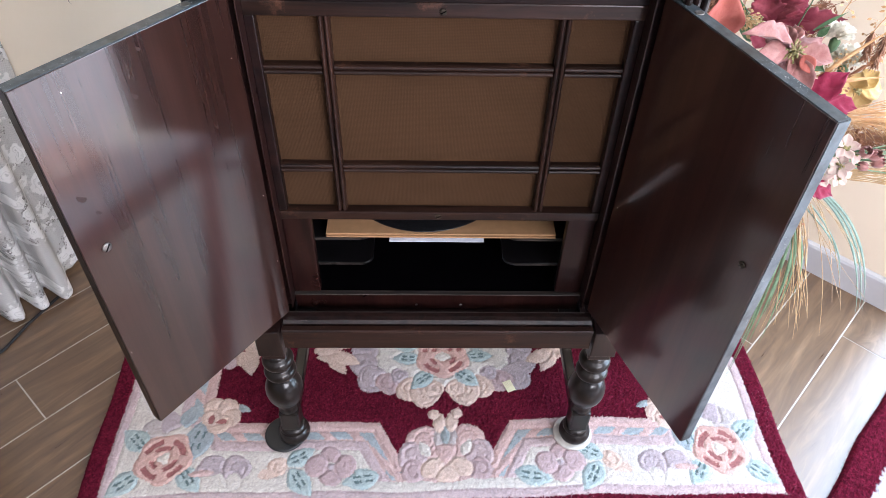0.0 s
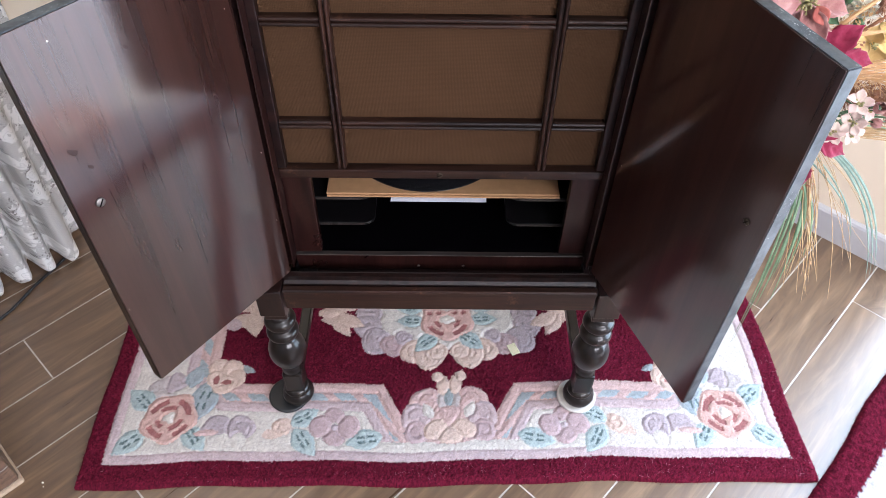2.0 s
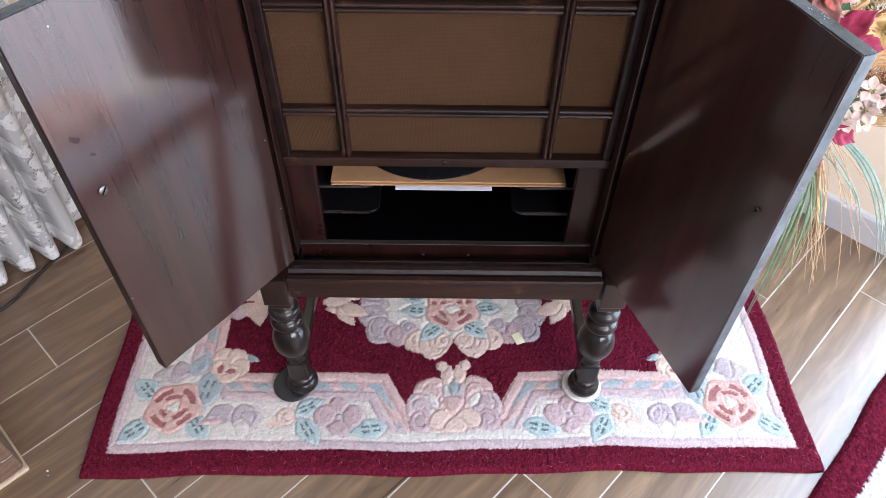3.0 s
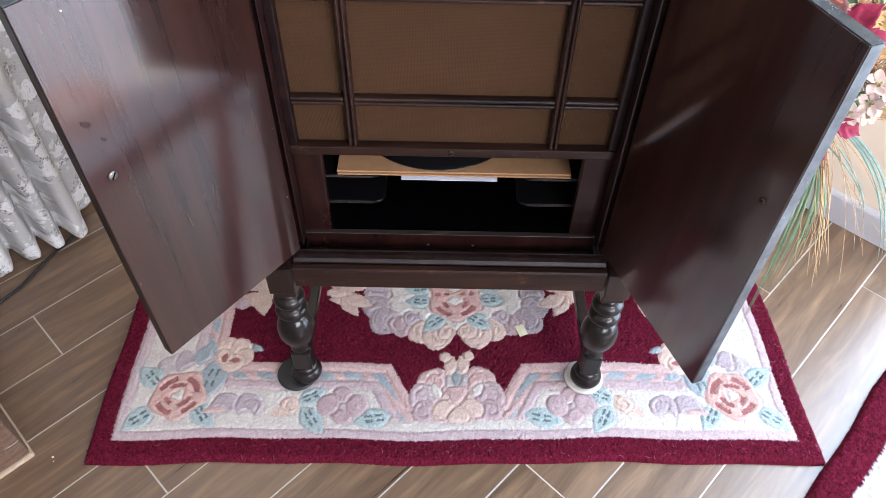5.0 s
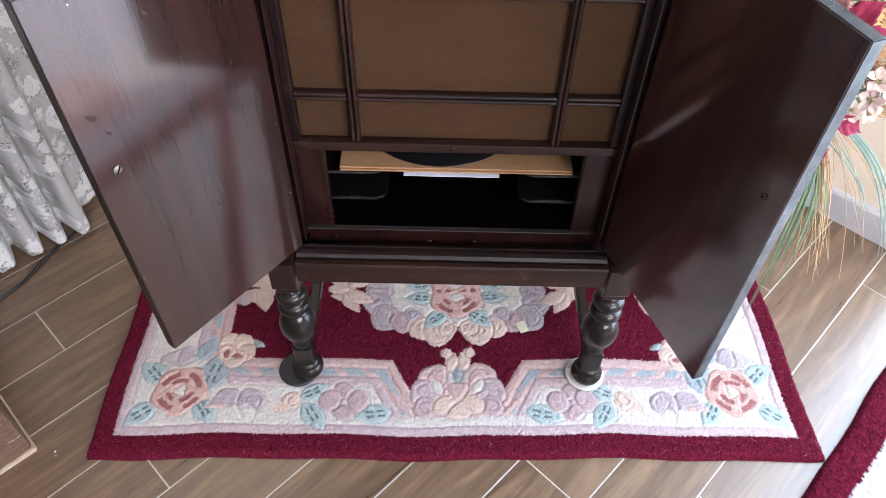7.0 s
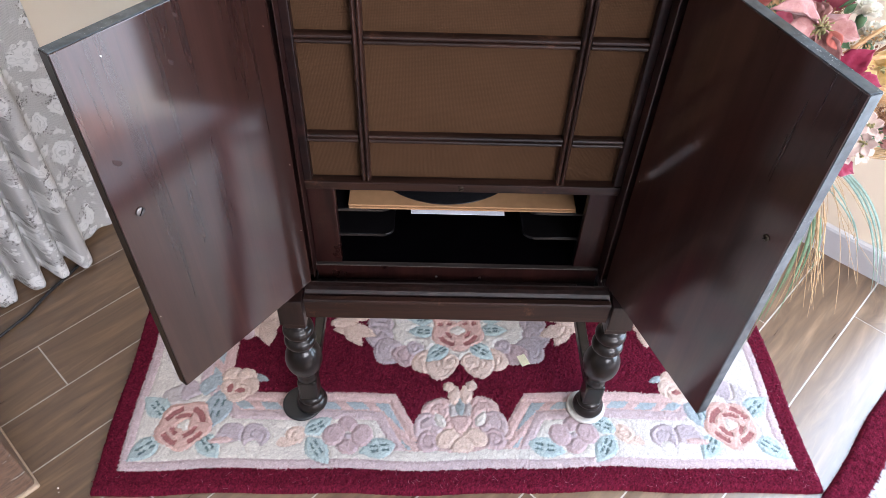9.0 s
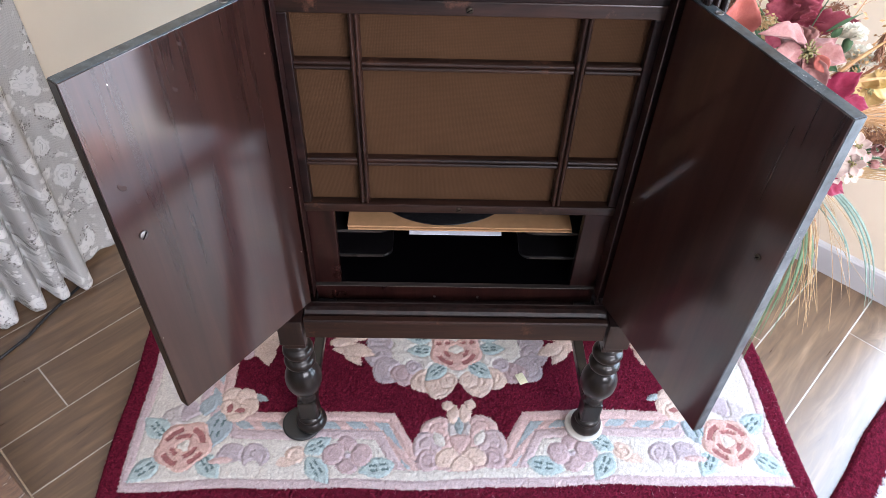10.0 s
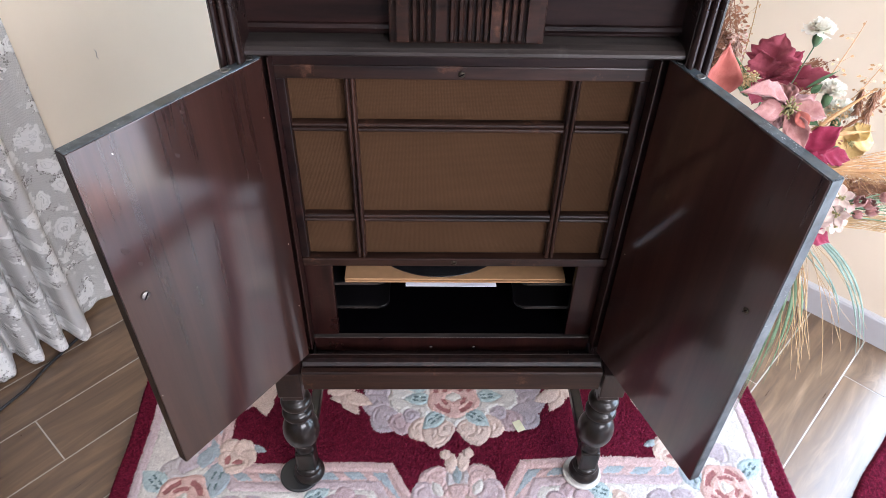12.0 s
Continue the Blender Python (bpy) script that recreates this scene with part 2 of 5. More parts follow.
slab("wall_south_head", FILL_A, FILL_B, WALL_D - T, WALL_D, 2.39, CEIL, TAUPE, "plain unseen grey wall over the added opening")
slab("wall_west", WALL_S - T, WALL_S, WALL_D, WALL_L, -0.05, CEIL, TAUPE, "plain unseen wall, dark grey to cut bounce light")
slab("ceiling", WALL_S - T, WALL_R + T, WALL_D - T, WALL_L + T, CEIL, CEIL + 0.12, CEIL_M, "plain white ceiling")
floor = slab("floor", WALL_S - T, WALL_R + T, WALL_D - T, WALL_L + T, -0.12, -0.0009, GROUT, "wood-look porcelain plank tiles with pale grout")
slab("ground", -30, 30, -30, 30, -0.4, -0.14, GROUT, "plain pale ground outside the house")

base = part("baseboard", sweep([(WALL_R - 0.0005, 0.0), (WALL_R - 0.0135, 0.0), (WALL_R - 0.0135, 0.078), (WALL_R - 0.0105, 0.084), (WALL_R - 0.0045, 0.087), (WALL_R - 0.0005, 0.088)], GLASS_A, WALL_L, "y"), FRAME_M)
base.matrix_world = pose(0, 0, 0, 0, 0, 45)
tagged(base, "white painted skirting board along the cream wall", "baseboard", kind="structure")

# ---- cabinet ----
X0 = 0.008
cab = thing("phonograph_cabinet", (X0, 0.0, 0.0), "antique dark mahogany phonograph cabinet with both doors open", "cabinet", turn=-1.1)
part("side_panel", boxes((-0.314, -0.296, -0.006, 0.35, 0.424, 1.2)), POST, cab)
part("side_panel", boxes((0.296, 0.314, -0.006, 0.35, 0.424, 1.2)), POST, cab)
part("back_panel", boxes((-0.296, 0.296, 0.335, 0.35, 0.424, 1.2)), CASE, cab)
part("lid", boxes((-0.335, 0.335, -0.08, 0.365, 1.2, 1.228), bevel=0.006), CASE, cab)


def pilaster(sign):
    """A reeded upright: a plate with three half-round ribs."""
    prof = [(-0.0165, 0.0), (-0.0165, -0.052)]
    for k in range(3):
        c = -0.0105 + k * 0.0105
        prof += [(c + 0.0048 * math.cos(a), -0.052 - 0.007 * math.sin(a)) for a in [math.pi * (1 - j / 6) for j in range(7)]]
    prof += [(0.0165, -0.052), (0.0165, 0.0)]
    ob = part("pilaster", sweep(prof, 0.424, 1.2, "z"), POST, cab, "reeded corner upright")
    ob.location = (sign * 0.295, -0.006, 0)


pilaster(-1)
pilaster(1)

# upper front with its reeded ornament
part("upper_panel", boxes((-0.283, 0.283, -0.012, 0.006, 1.0312, 1.2)), CASE, cab)
for a, b in ((-0.281, -0.098), (0.098, 0.281)):
    part("panel_moulding", sweep([(-0.012, 1.037), (-0.018, 1.038), (-0.0195, 1.042), (-0.016, 1.046), (-0.012, 1.047)], a, b, "x"), CASE, cab)
part("ornament_block", boxes((-0.098, 0.098, -0.034, -0.012, 1.030, 1.2), bevel=0.002), RAIL, cab)


def reed(x, w, deep, low):
    """One upright rib with a rounded foot."""
    bm = bmesh.new()
    rings = []
    for z, k in ((low, 0.25), (low + 0.002, 0.7), (low + 0.006, 0.95), (low + 0.012, 1.0), (1.2, 1.0)):
        rings.append([bm.verts.new((x + w / 2 * math.cos(math.pi * (1 - j / 6)), -0.034 - deep * k * min(1, 1.5 * math.sin(math.pi * j / 6)), z)) for j in range(7)])
    for lo, hi in zip(rings, rings[1:]):
        for j in range(6):
            bm.faces.new((lo[j], lo[j + 1], hi[j + 1], hi[j]))
    bm.faces.new(rings[0])
    part("ornament_reed", bm, RAIL, cab)


def flat_reed(x, w):
    """A wide flat upright with a bevelled foot."""
    low = 1.0345
    part("ornament_block_reed", sweep([(-0.0345, low), (-0.0445, low + 0.001), (-0.0465, low + 0.004), (-0.0465, 1.2), (-0.0345, 1.2)], x - w / 2, x + w / 2, "x"), RAIL, cab, "wide flat reed of the ornament")


for x, w in ((-0.0805, 0.0150), (-0.0330, 0.0135), (0.0345, 0.0125), (0.0805, 0.0135)):
    flat_reed(x, w)
for x in (-0.0660, -0.0570, -0.0478, -0.0190, -0.0080, 0.0030, 0.0135, 0.0235, 0.0475, 0.0570, 0.0660):
    reed(x, 0.0072, 0.009, 1.033)

# ledge over the doors: a rounded lip
part("door_ledge", sweep([(0.006, 1.017), (-0.044, 1.017), (-0.050, 1.0185), (-0.053, 1.022), (-0.052, 1.026), (-0.046, 1.029), (-0.034, 1.0305), (0.006, 1.031)], -0.289, 0.289, "x"), WORN_LIT, cab)
part("header", boxes((-0.2568, 0.2568, -0.0098, 0.014, 0.9857, 1.0165), bevel=0.0008), CASE, cab)

# grille: frame, bars, cloth
part("grille_cloth", boxes((-0.2568, 0.2568, 0.0088, 0.0118, 0.6315, 0.985), bevel=0), CLOTH, cab, "brown woven speaker cloth")
part("grille_rail", boxes((-0.2568, 0.2568, -0.010, 0.0085, 0.9645, 0.9855), bevel=0.002), RAIL, cab)
part("grille_rail", boxes((-0.2568, 0.2568, -0.010, 0.0085, 0.6165, 0.6335), bevel=0.002), RAIL, cab)
for sg in (-1, 1):
    part("grille_stile", boxes((sg * 0.2425, sg * 0.2568, -0.008, 0.0085, 0.6337, 0.9643), bevel=0.002), CASE, cab)
    part("door_jamb", boxes((sg * 0.2570, sg * 0.283, -0.024, 0.012, 0.425, 1.016), bevel=0.002), CASE, cab)

    part("piano_hinge", boxes((sg * 0.2552, sg * 0.2569, -0.036, -0.010, 0.43, 1.008), bevel=0.0005), JAMB, cab, "thin reddish hinge strip")


def bead(w, deep):
    """Cross section of a glazing bar with two beads."""
    prof = [(-w / 2, 0.0085), (-w / 2, -0.001)]
    for c in (-w / 4, w / 4):
        prof += [(c + w / 4 * 0.92 * math.cos(a), -0.001 - deep * math.sin(a)) for a in [math.pi * (1 - j / 10) for j in range(11)]]
    return prof + [(w / 2, -0.001), (w / 2, 0.0085)]


for sg in (-1, 1):
    part("grille_bar", sweep([(sg * 0.1563 + p, q) for p, q in bead(0.0155, 0.006)], 0.6337, 0.9643, "z"), BAR, cab)
for z in (0.884, 0.7155):
    for a, b in ((-0.2423, -0.1643), (-0.1483, 0.1483), (0.1643, 0.2423)):
        part("grille_bar", sweep([(q + 0.0012, z + p) for p, q in bead(0.0155, 0.005)], a, b, "x"), RAIL, cab)


def screw(place, r, material, turn, parent):
    bm = lathe([(r, 0), (r, 0.0012), (r * 0.8, 0.002), (r * 0.4, 0.0024)], 16)
    head = part("screw", bm, material, parent, "slotted screw head")
    head.matrix_local = place
    slot = part("slot", boxes((-r * 0.85, r * 0.85, -r * 0.12, r * 0.12, 0.002, 0.0029), bevel=0), RECESS_SHADE, head)
    slot.rotation_euler = (0, 0, turn)


for z in (0.9735, 0.6255):
    screw(pose(-0.003, -0.0098, z, 90), 0.0048, BRASS, 0.5, cab)

# record compartment
for sg in (-1, 1):
    part("compartment_jamb", boxes((sg * 0.2105, sg * 0.2568, 0.0, 0.016, 0.4325, 0.6160)), JAMB, cab)
    part("compartment_side", boxes((sg * 0.240, sg * 0.252, 0.0165, 0.330, 0.411, 0.62), bevel=0), RECESS_SHADE, cab)
    for z in (0.467, 0.529):
        bm = bmesh.new()
        outer, inner = sg * 0.240, sg * 0.118
        ring = [(outer, 0.040), (inner + sg * 0.016, 0.040)]
        ring += [(inner + sg * 0.016 - sg * 0.016 * math.sin(a), 0.056 - 0.016 * math.cos(a)) for a in [math.pi / 2 * j / 6 for j in range(1, 7)]]
        ring += [(inner, 0.32), (outer, 0.32)]
        sweep(ring, z - 0.006, z, "z", bm)
        bmesh.ops.bevel(bm, geom=bm.edges[:], offset=0.0015, segments=1, affect="EDGES")
        # Ledge near-black for compartment shade; the pale front strip paints its lit edge.
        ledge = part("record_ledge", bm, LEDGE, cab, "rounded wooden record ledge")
        part("ledge_edge", boxes((outer, inner + sg * 0.018, 0.0385, 0.0399, z - 0.0052, z - 0.0006), bevel=0.0004), WORN_LIT, ledge, "pale front edge with its highlight painted")
part("compartment_back", boxes((-0.24, 0.24, 0.322, 0.330, 0.411, 0.62), bevel=0), RECESS_SHADE, cab)
part("compartment_ceiling", boxes((-0.262, 0.262, 0.0165, 0.330, 0.622, 0.63), bevel=0), RECESS_SHADE, cab)
part("compartment_floor", boxes((-0.2568, 0.2568, 0.0, 0.330, 0.420, 0.4295), bevel=0.001), RECESS_SHADE, cab)
part("floor_lip", sweep([(-0.0055, 0.4296), (-0.0060, 0.4303), (-0.0052, 0.4310), (0.004, 0.4311), (0.004, 0.4297), (-0.0003, 0.4296)], -0.2568, 0.2568, "x"), WORN_LIT, cab, "thin pale lip of the compartment floor")
part("kick_board", boxes((-0.2568, 0.2568, -0.0048, -0.0004, 0.3922, 0.4294), bevel=0.0006), JAMB, cab, "red mahogany board under the compartment")
for x in (-0.039, 0.0415):
    screw(pose(x, -0.0048, 0.403, 90), 0.0026, STEEL, 0.4, cab)
for sg in (-1, 1):
    bracket = part("pivot_bracket", boxes((sg * 0.2565, sg * 0.222, -0.030, -0.006, 0.3925, 0.3950), (sg * 0.2565, sg * 0.2545, -0.030, -0.006, 0.3952, 0.4150), bevel=0.0006), LEDGE, cab, "small black iron pivot bracket")
    for dx in (0.232, 0.245):
        screw(pose(sg * dx, -0.018, 0.3950), 0.0028, STEEL, 1.0 + dx * 40, bracket)
part("bottom_rail", sweep([(-0.034, 0.392), (-0.034, 0.4175), (-0.0355, 0.4195), (-0.038, 0.4205), (-0.047, 0.4205), (-0.0545, 0.4185), (-0.0600, 0.4145), (-0.0632, 0.4090), (-0.0640, 0.402), (-0.0640, 0.392)], -0.2725, 0.2725, "x"), POST, cab)
# Thin pale strip paints the highlight along the rail's back edge.
part("rail_edge", sweep([(-0.0352, 0.4198), (-0.0362, 0.4211), (-0.0385, 0.4213), (-0.0385, 0.4206), (-0.0370, 0.4203)], -0.262, 0.262, "x"), WORN_LIT, cab, "pale strip on the bottom rail edge, its highlight painted")
part("bottom_board", boxes((-0.2725, 0.2725, -0.0640, 0.35, 0.380, 0.3915), (-0.314, -0.2726, -0.0210, 0.35, 0.380, 0.3915), (0.2726, 0.314, -0.0210, 0.35, 0.380, 0.3915)), CASE, cab)

# stand: apron, corner blocks, turned legs, stretchers
part("front_apron", sweep([(-0.056, 0.362), (-0.072, 0.362), (-0.075, 0.365), (-0.075, 0.405), (-0.0775, 0.407), (-0.0780, 0.413), (-0.0760, 0.4165), (-0.0665, 0.4165), (-0.0655, 0.412), (-0.0648, 0.379), (-0.056, 0.379)], -0.2725, 0.2725, "x"), RAIL, cab)
part("rear_apron", boxes((-0.2735, 0.2735, 0.30, 0.32, 0.366, 0.379)), CASE, cab)
for sg in (-1, 1):
    part("side_apron", boxes((sg * 0.290, sg * 0.308, -0.022, 0.272, 0.366, 0.379)), CASE, cab)
    bm = boxes((sg * 0.295 - 0.011, sg * 0.295 + 0.011, -0.02, 0.272, 0.088, 0.112), bevel=0.003)
    part("side_stretcher", bm, TURNED, cab)


def leg(x, y):
    """Turned leg: rings, ball, square block and bun foot."""
    top = part("leg_block", boxes((x - 0.0245, x + 0.0215, y - 0.036 if y < 0 else y - 0.021, y + 0.0225, 0.348, 0.4150 if y < 0 else 0.379), (x - 0.0205, x + 0.0205, y - 0.0205, y + 0.0205, 0.318, 0.3475), bevel=0.002) if x > 0 else boxes((x - 0.0215, x + 0.0245, y - 0.036 if y < 0 else y - 0.021, y + 0.0225, 0.348, 0.4150 if y < 0 else 0.379), (x - 0.0205, x + 0.0205, y - 0.0205, y + 0.0205, 0.318, 0.3475), bevel=0.002), POST, cab)
    rows = [(0.016, 0.128), (0.021, 0.132), (0.018, 0.140), (0.017, 0.150)]
    rows += [(0.037 * math.sin(a), 0.199 - 0.050 * math.cos(a)) for a in [math.pi * (0.17 + 0.66 * j / 12) for j in range(13)]]
    rows += [(0.019, 0.246), (0.022, 0.250)]
    for c, r in ((0.261, 0.031), (0.294, 0.030)):
        rows += [(r - 0.011 + 0.011 * math.sin(a), c - 0.013 * math.cos(a)) for a in [math.pi * (0.1 + 0.8 * j / 7) for j in range(8)]]
        rows += [(r - 0.010, c + 0.0155)]
    rows += [(0.020, 0.318)]
    ob = part("leg", lathe(rows, 28), TURNED, cab, "turned leg with a ball and rings")
    ob.location = (x, y, 0)
    bm = bmesh.new()
    box(bm, -0.020, 0.020, -0.020, 0.020, 0.068, 0.130, 0.005, 2)
    ob = part("square_block", bm, TURNED, cab)
    ob.location = (x, y, 0)
    ob = part("foot", lathe([(0.024, 0.0245), (0.030, 0.028), (0.033, 0.036), (0.032, 0.046), (0.026, 0.052), (0.024, 0.055), (0.027, 0.058), (0.027, 0.063), (0.020, 0.070)], 28), TURNED, cab, "worn bun foot")
    ob.location = (x, y, 0)


for x in (-0.300, 0.300):
    for y in (-0.046, 0.292):
        leg(x, y)


def door(name, hinge, tip, side, label):
    """A flat slab door; the inner face lies on the line from hinge to tip."""
    a, b = Vector((*hinge, 0)), Vector((*tip, 0))
    wide = (b - a).length
    turn = math.degrees(math.atan2((b - a).y, (b - a).x))
    y0, y1 = (-0.019, 0.0) if side > 0 else (0.0, 0.019)
    z0, z1 = 0.429, 1.012
    bm = bmesh.new()
    box(bm, 0.0, wide, y0 + 0.0003, y1 - 0.0003, z0, z1, 0.0005, 2)
    core = part(name, bm, DOOR, cab, label)
    core.matrix_local = pose(a.x, a.y, 0, 0, 0, turn)
    # lipped edges
    part("top_edge", boxes((0.0, wide, y0 + 0.0015, y1 - 0.0015, z1, z1 + 0.0012), bevel=0.0005), EDGE, core, "worn dark top edge")
    # Daylight is in the colour: pale edge on the right door, black on the left.
    part("outer_edge", boxes((wide, wide + 0.0012, y0 + 0.0015, y1 - 0.0015, z0, z1), bevel=0.0005), TURNED if side > 0 else EDGE, core, "worn outer edge, light and shade in its colour")
    return core, wide, y0, y1, z1


left, wl, y0, y1, zt = door("door", (-0.2605, -0.044), (-0.4255, -0.264), 1, "mahogany door leaf swung open")
right, wr, y0r, y1r, zt = door("door", (0.2645, -0.0376), (0.3655, -0.299), -1, "mahogany door leaf swung open")
for core, side, dist, z in ((left, 1, 0.246, 0.782), (right, -1, 0.251, 0.790)):
    screw(pose(dist, side * 0.0004, z, -90 * side), 0.0062 if side > 0 else 0.0045, STEEL if side > 0 else BRASS, 0.9, core)
    for d in (0.012, 0.052):
        ob = part("hinge_pin", lathe([(0.0058, 0), (0.0058, 0.001), (0.004, 0.0016), (0.0036, 0.0006)], 16), STEEL, core, "round steel pivot in the door top")
        ob.location = (d, -side * 0.0095, zt + 0.001)

# things in the compartment
ob = part("record_sleeve", boxes((-0.200, 0.199, 0.036, 0.31, 0.5305, 0.5335), bevel=0.0008), CARD)
ob.location = (X0 + 0.005, 0, 0.002)
ob.rotation_euler = (0, 0, radians(-1.1))
tagged(ob, "brown cardboard record sleeve lying on the wooden ledges", "record sleeve", "record sleeves")
ob = part("record_sleeve", boxes((-0.2, 0.2, 0.039, 0.31, 0.5345, 0.5375), bevel=0.0008), CARD)
ob.location = (X0 + 0.004, 0, 0.002)
ob.rotation_euler = (0, 0, radians(-1.1))
tagged(ob, "brown cardboard record sleeve on top of another", "record sleeve", "record sleeves")
disc = part("record", lathe([(0.149, 0.0), (0.150, 0.001), (0.149, 0.0022), (0.05, 0.0022), (0.045, 0.0018)], 96), VINYL)
disc.location = (X0 - 0.022, 0.192, 0.5402)
tagged(disc, "black shellac gramophone record on a cardboard sleeve", "record")
ob = part("paper_sheet", boxes((-0.082, 0.082, 0.030, 0.25, 0.5290, 0.5300), bevel=0), PAPER)
ob.location = (X0 - 0.004, 0, 0)
ob.rotation_euler = (0, 0, radians(-1.25))
tagged(ob, "white paper sheet under the record sleeves", "paper")

for x, y, m, lab in ((-0.3145, -0.038, RUBBER, "black round coaster under a cabinet leg"), (0.3055, -0.048, WHITE_PLASTIC, "off-white round coaster under a cabinet leg")):
    ob = part("coaster", lathe([(0.042, 0.0), (0.0435, 0.003), (0.0435, 0.006), (0.041, 0.008), (0.036, 0.007)], 40), m)
    ob.location = (x, y, 0.0165)
    if m is WHITE_PLASTIC:
        ob.scale = (0.96, 0.96, 1)
    tagged(ob, lab, "coaster")

# ---- rugs ----
MAROON, CREAM, STRIPE = (0.138, 0.011, 0.029), (0.71, 0.66, 0.61), (0.60, 0.475, 0.485)
LILAC, MAUVE, SALMON, ROSE = (0.52, 0.44, 0.465), (0.56, 0.42, 0.43), (0.68, 0.45, 0.40), (0.38, 0.16, 0.155)
AQUA, DUSK, GREEN = (0.46, 0.55, 0.55), (0.40, 0.46, 0.49), (0.15, 0.21, 0.215)
PEACH, GREY, GREIGE, BLUSH = (0.74, 0.57, 0.49), (0.37, 0.42, 0.43), (0.56, 0.50, 0.49), (0.66, 0.47, 0.445)


class Carving:
    """Colour and height of a carved pile over a grid."""

    def __init__(self, x, y, ground):
        self.x, self.y = x, y
        self.c = np.empty(x.shape + (3,))
        self.c[:] = ground
        self.h = np.zeros(x.shape)

    def lay(self, dist, colour, lift=0.0, groove=0.0028):
        inside = dist < 0
        self.c[inside] = colour
        self.h[inside] = lift
        self.h[np.abs(dist) < groove] = -0.0012

    def blob(self, cx, cy, r, colour, lobes=0, deep=0.1, turn=0.0, sx=1.0, sy=1.0, lift=0.0015):
        dx, dy = (self.x - cx) / sx, (self.y - cy) / sy
        a = np.arctan2(dy, dx) + turn
        self.lay(np.hypot(dx, dy) - r * (1 + deep * np.cos(lobes * a)), colour, lift)

    def leaf(self, cx, cy, angle, length, width, colour, veins=True):
        ca, sa = math.cos(radians(angle)), math.sin(radians(angle))
        u = (self.x - cx) * ca + (self.y - cy) * sa
        w = -(self.x - cx) * sa + (self.y - cy) * ca
        half = width * np.clip(1 - (u / length) ** 2, 0, 1) * (1 - 0.25 * u / length) * 1.1
        out = np.maximum(np.abs(w) - half, np.abs(u) - length)
        self.lay(out, colour, 0.0012)
        if veins:
            dash = np.abs(np.abs(w - 0.12 * u) - 0.26 * width) - 0.0024
            dark = np.maximum(dash, np.abs(np.abs(u + 0.12 * length) - 0.27 * length) - 0.19 * length)
            self.lay(dark, GREEN, 0.0, 0.0)

    def arc(self, cx, cy, r, thick, a0, a1, colour):
        dx, dy = self.x - cx, self.y - cy
        a = np.degrees(np.arctan2(dy, dx)) % 360
        span = ((a - a0) % 360) < ((a1 - a0) % 360)
        dist = np.where(span, np.abs(np.hypot(dx, dy) - r) - thick, 1.0)
        self.lay(dist, colour, -0.0005, 0.0009)

    def rose(self, cx, cy, r, petal=SALMON, dark=ROSE):
        self.blob(cx, cy, r, petal, 5, 0.07, 0.4)
        for a0, a1, k, th in ((20, 80, 0.70, 0.10), (110, 175, 0.68, 0.11), (205, 250, 0.74, 0.09), (280, 335, 0.72, 0.10), (40, 120, 0.42, 0.08), (190, 262, 0.44, 0.09), (300, 350, 0.40, 0.08)):
            self.arc(cx, cy, r * k, r * th, a0, a1, dark)
        self.blob(cx, cy, r * 0.22, CREAM, 3, 0.2)

    def scroll(self, cx, cy, r, colour, turn=0.0, flip=1):
        self.blob(cx, cy, r, colour, 3, 0.06, turn)
        dx, dy = self.x - cx, (self.y - cy) * flip
        d = np.hypot(dx, dy)
        a = (np.arctan2(dy, dx) + turn) % math.tau
        self.h[(np.abs(d - r * (0.25 + 0.55 * a / math.tau)) < 0.0014) & (d < r)] = -0.0016


RX, RY0, RY1 = 0.746, -0.237, 0.607
RCX, RCY = 0.026, 0.185


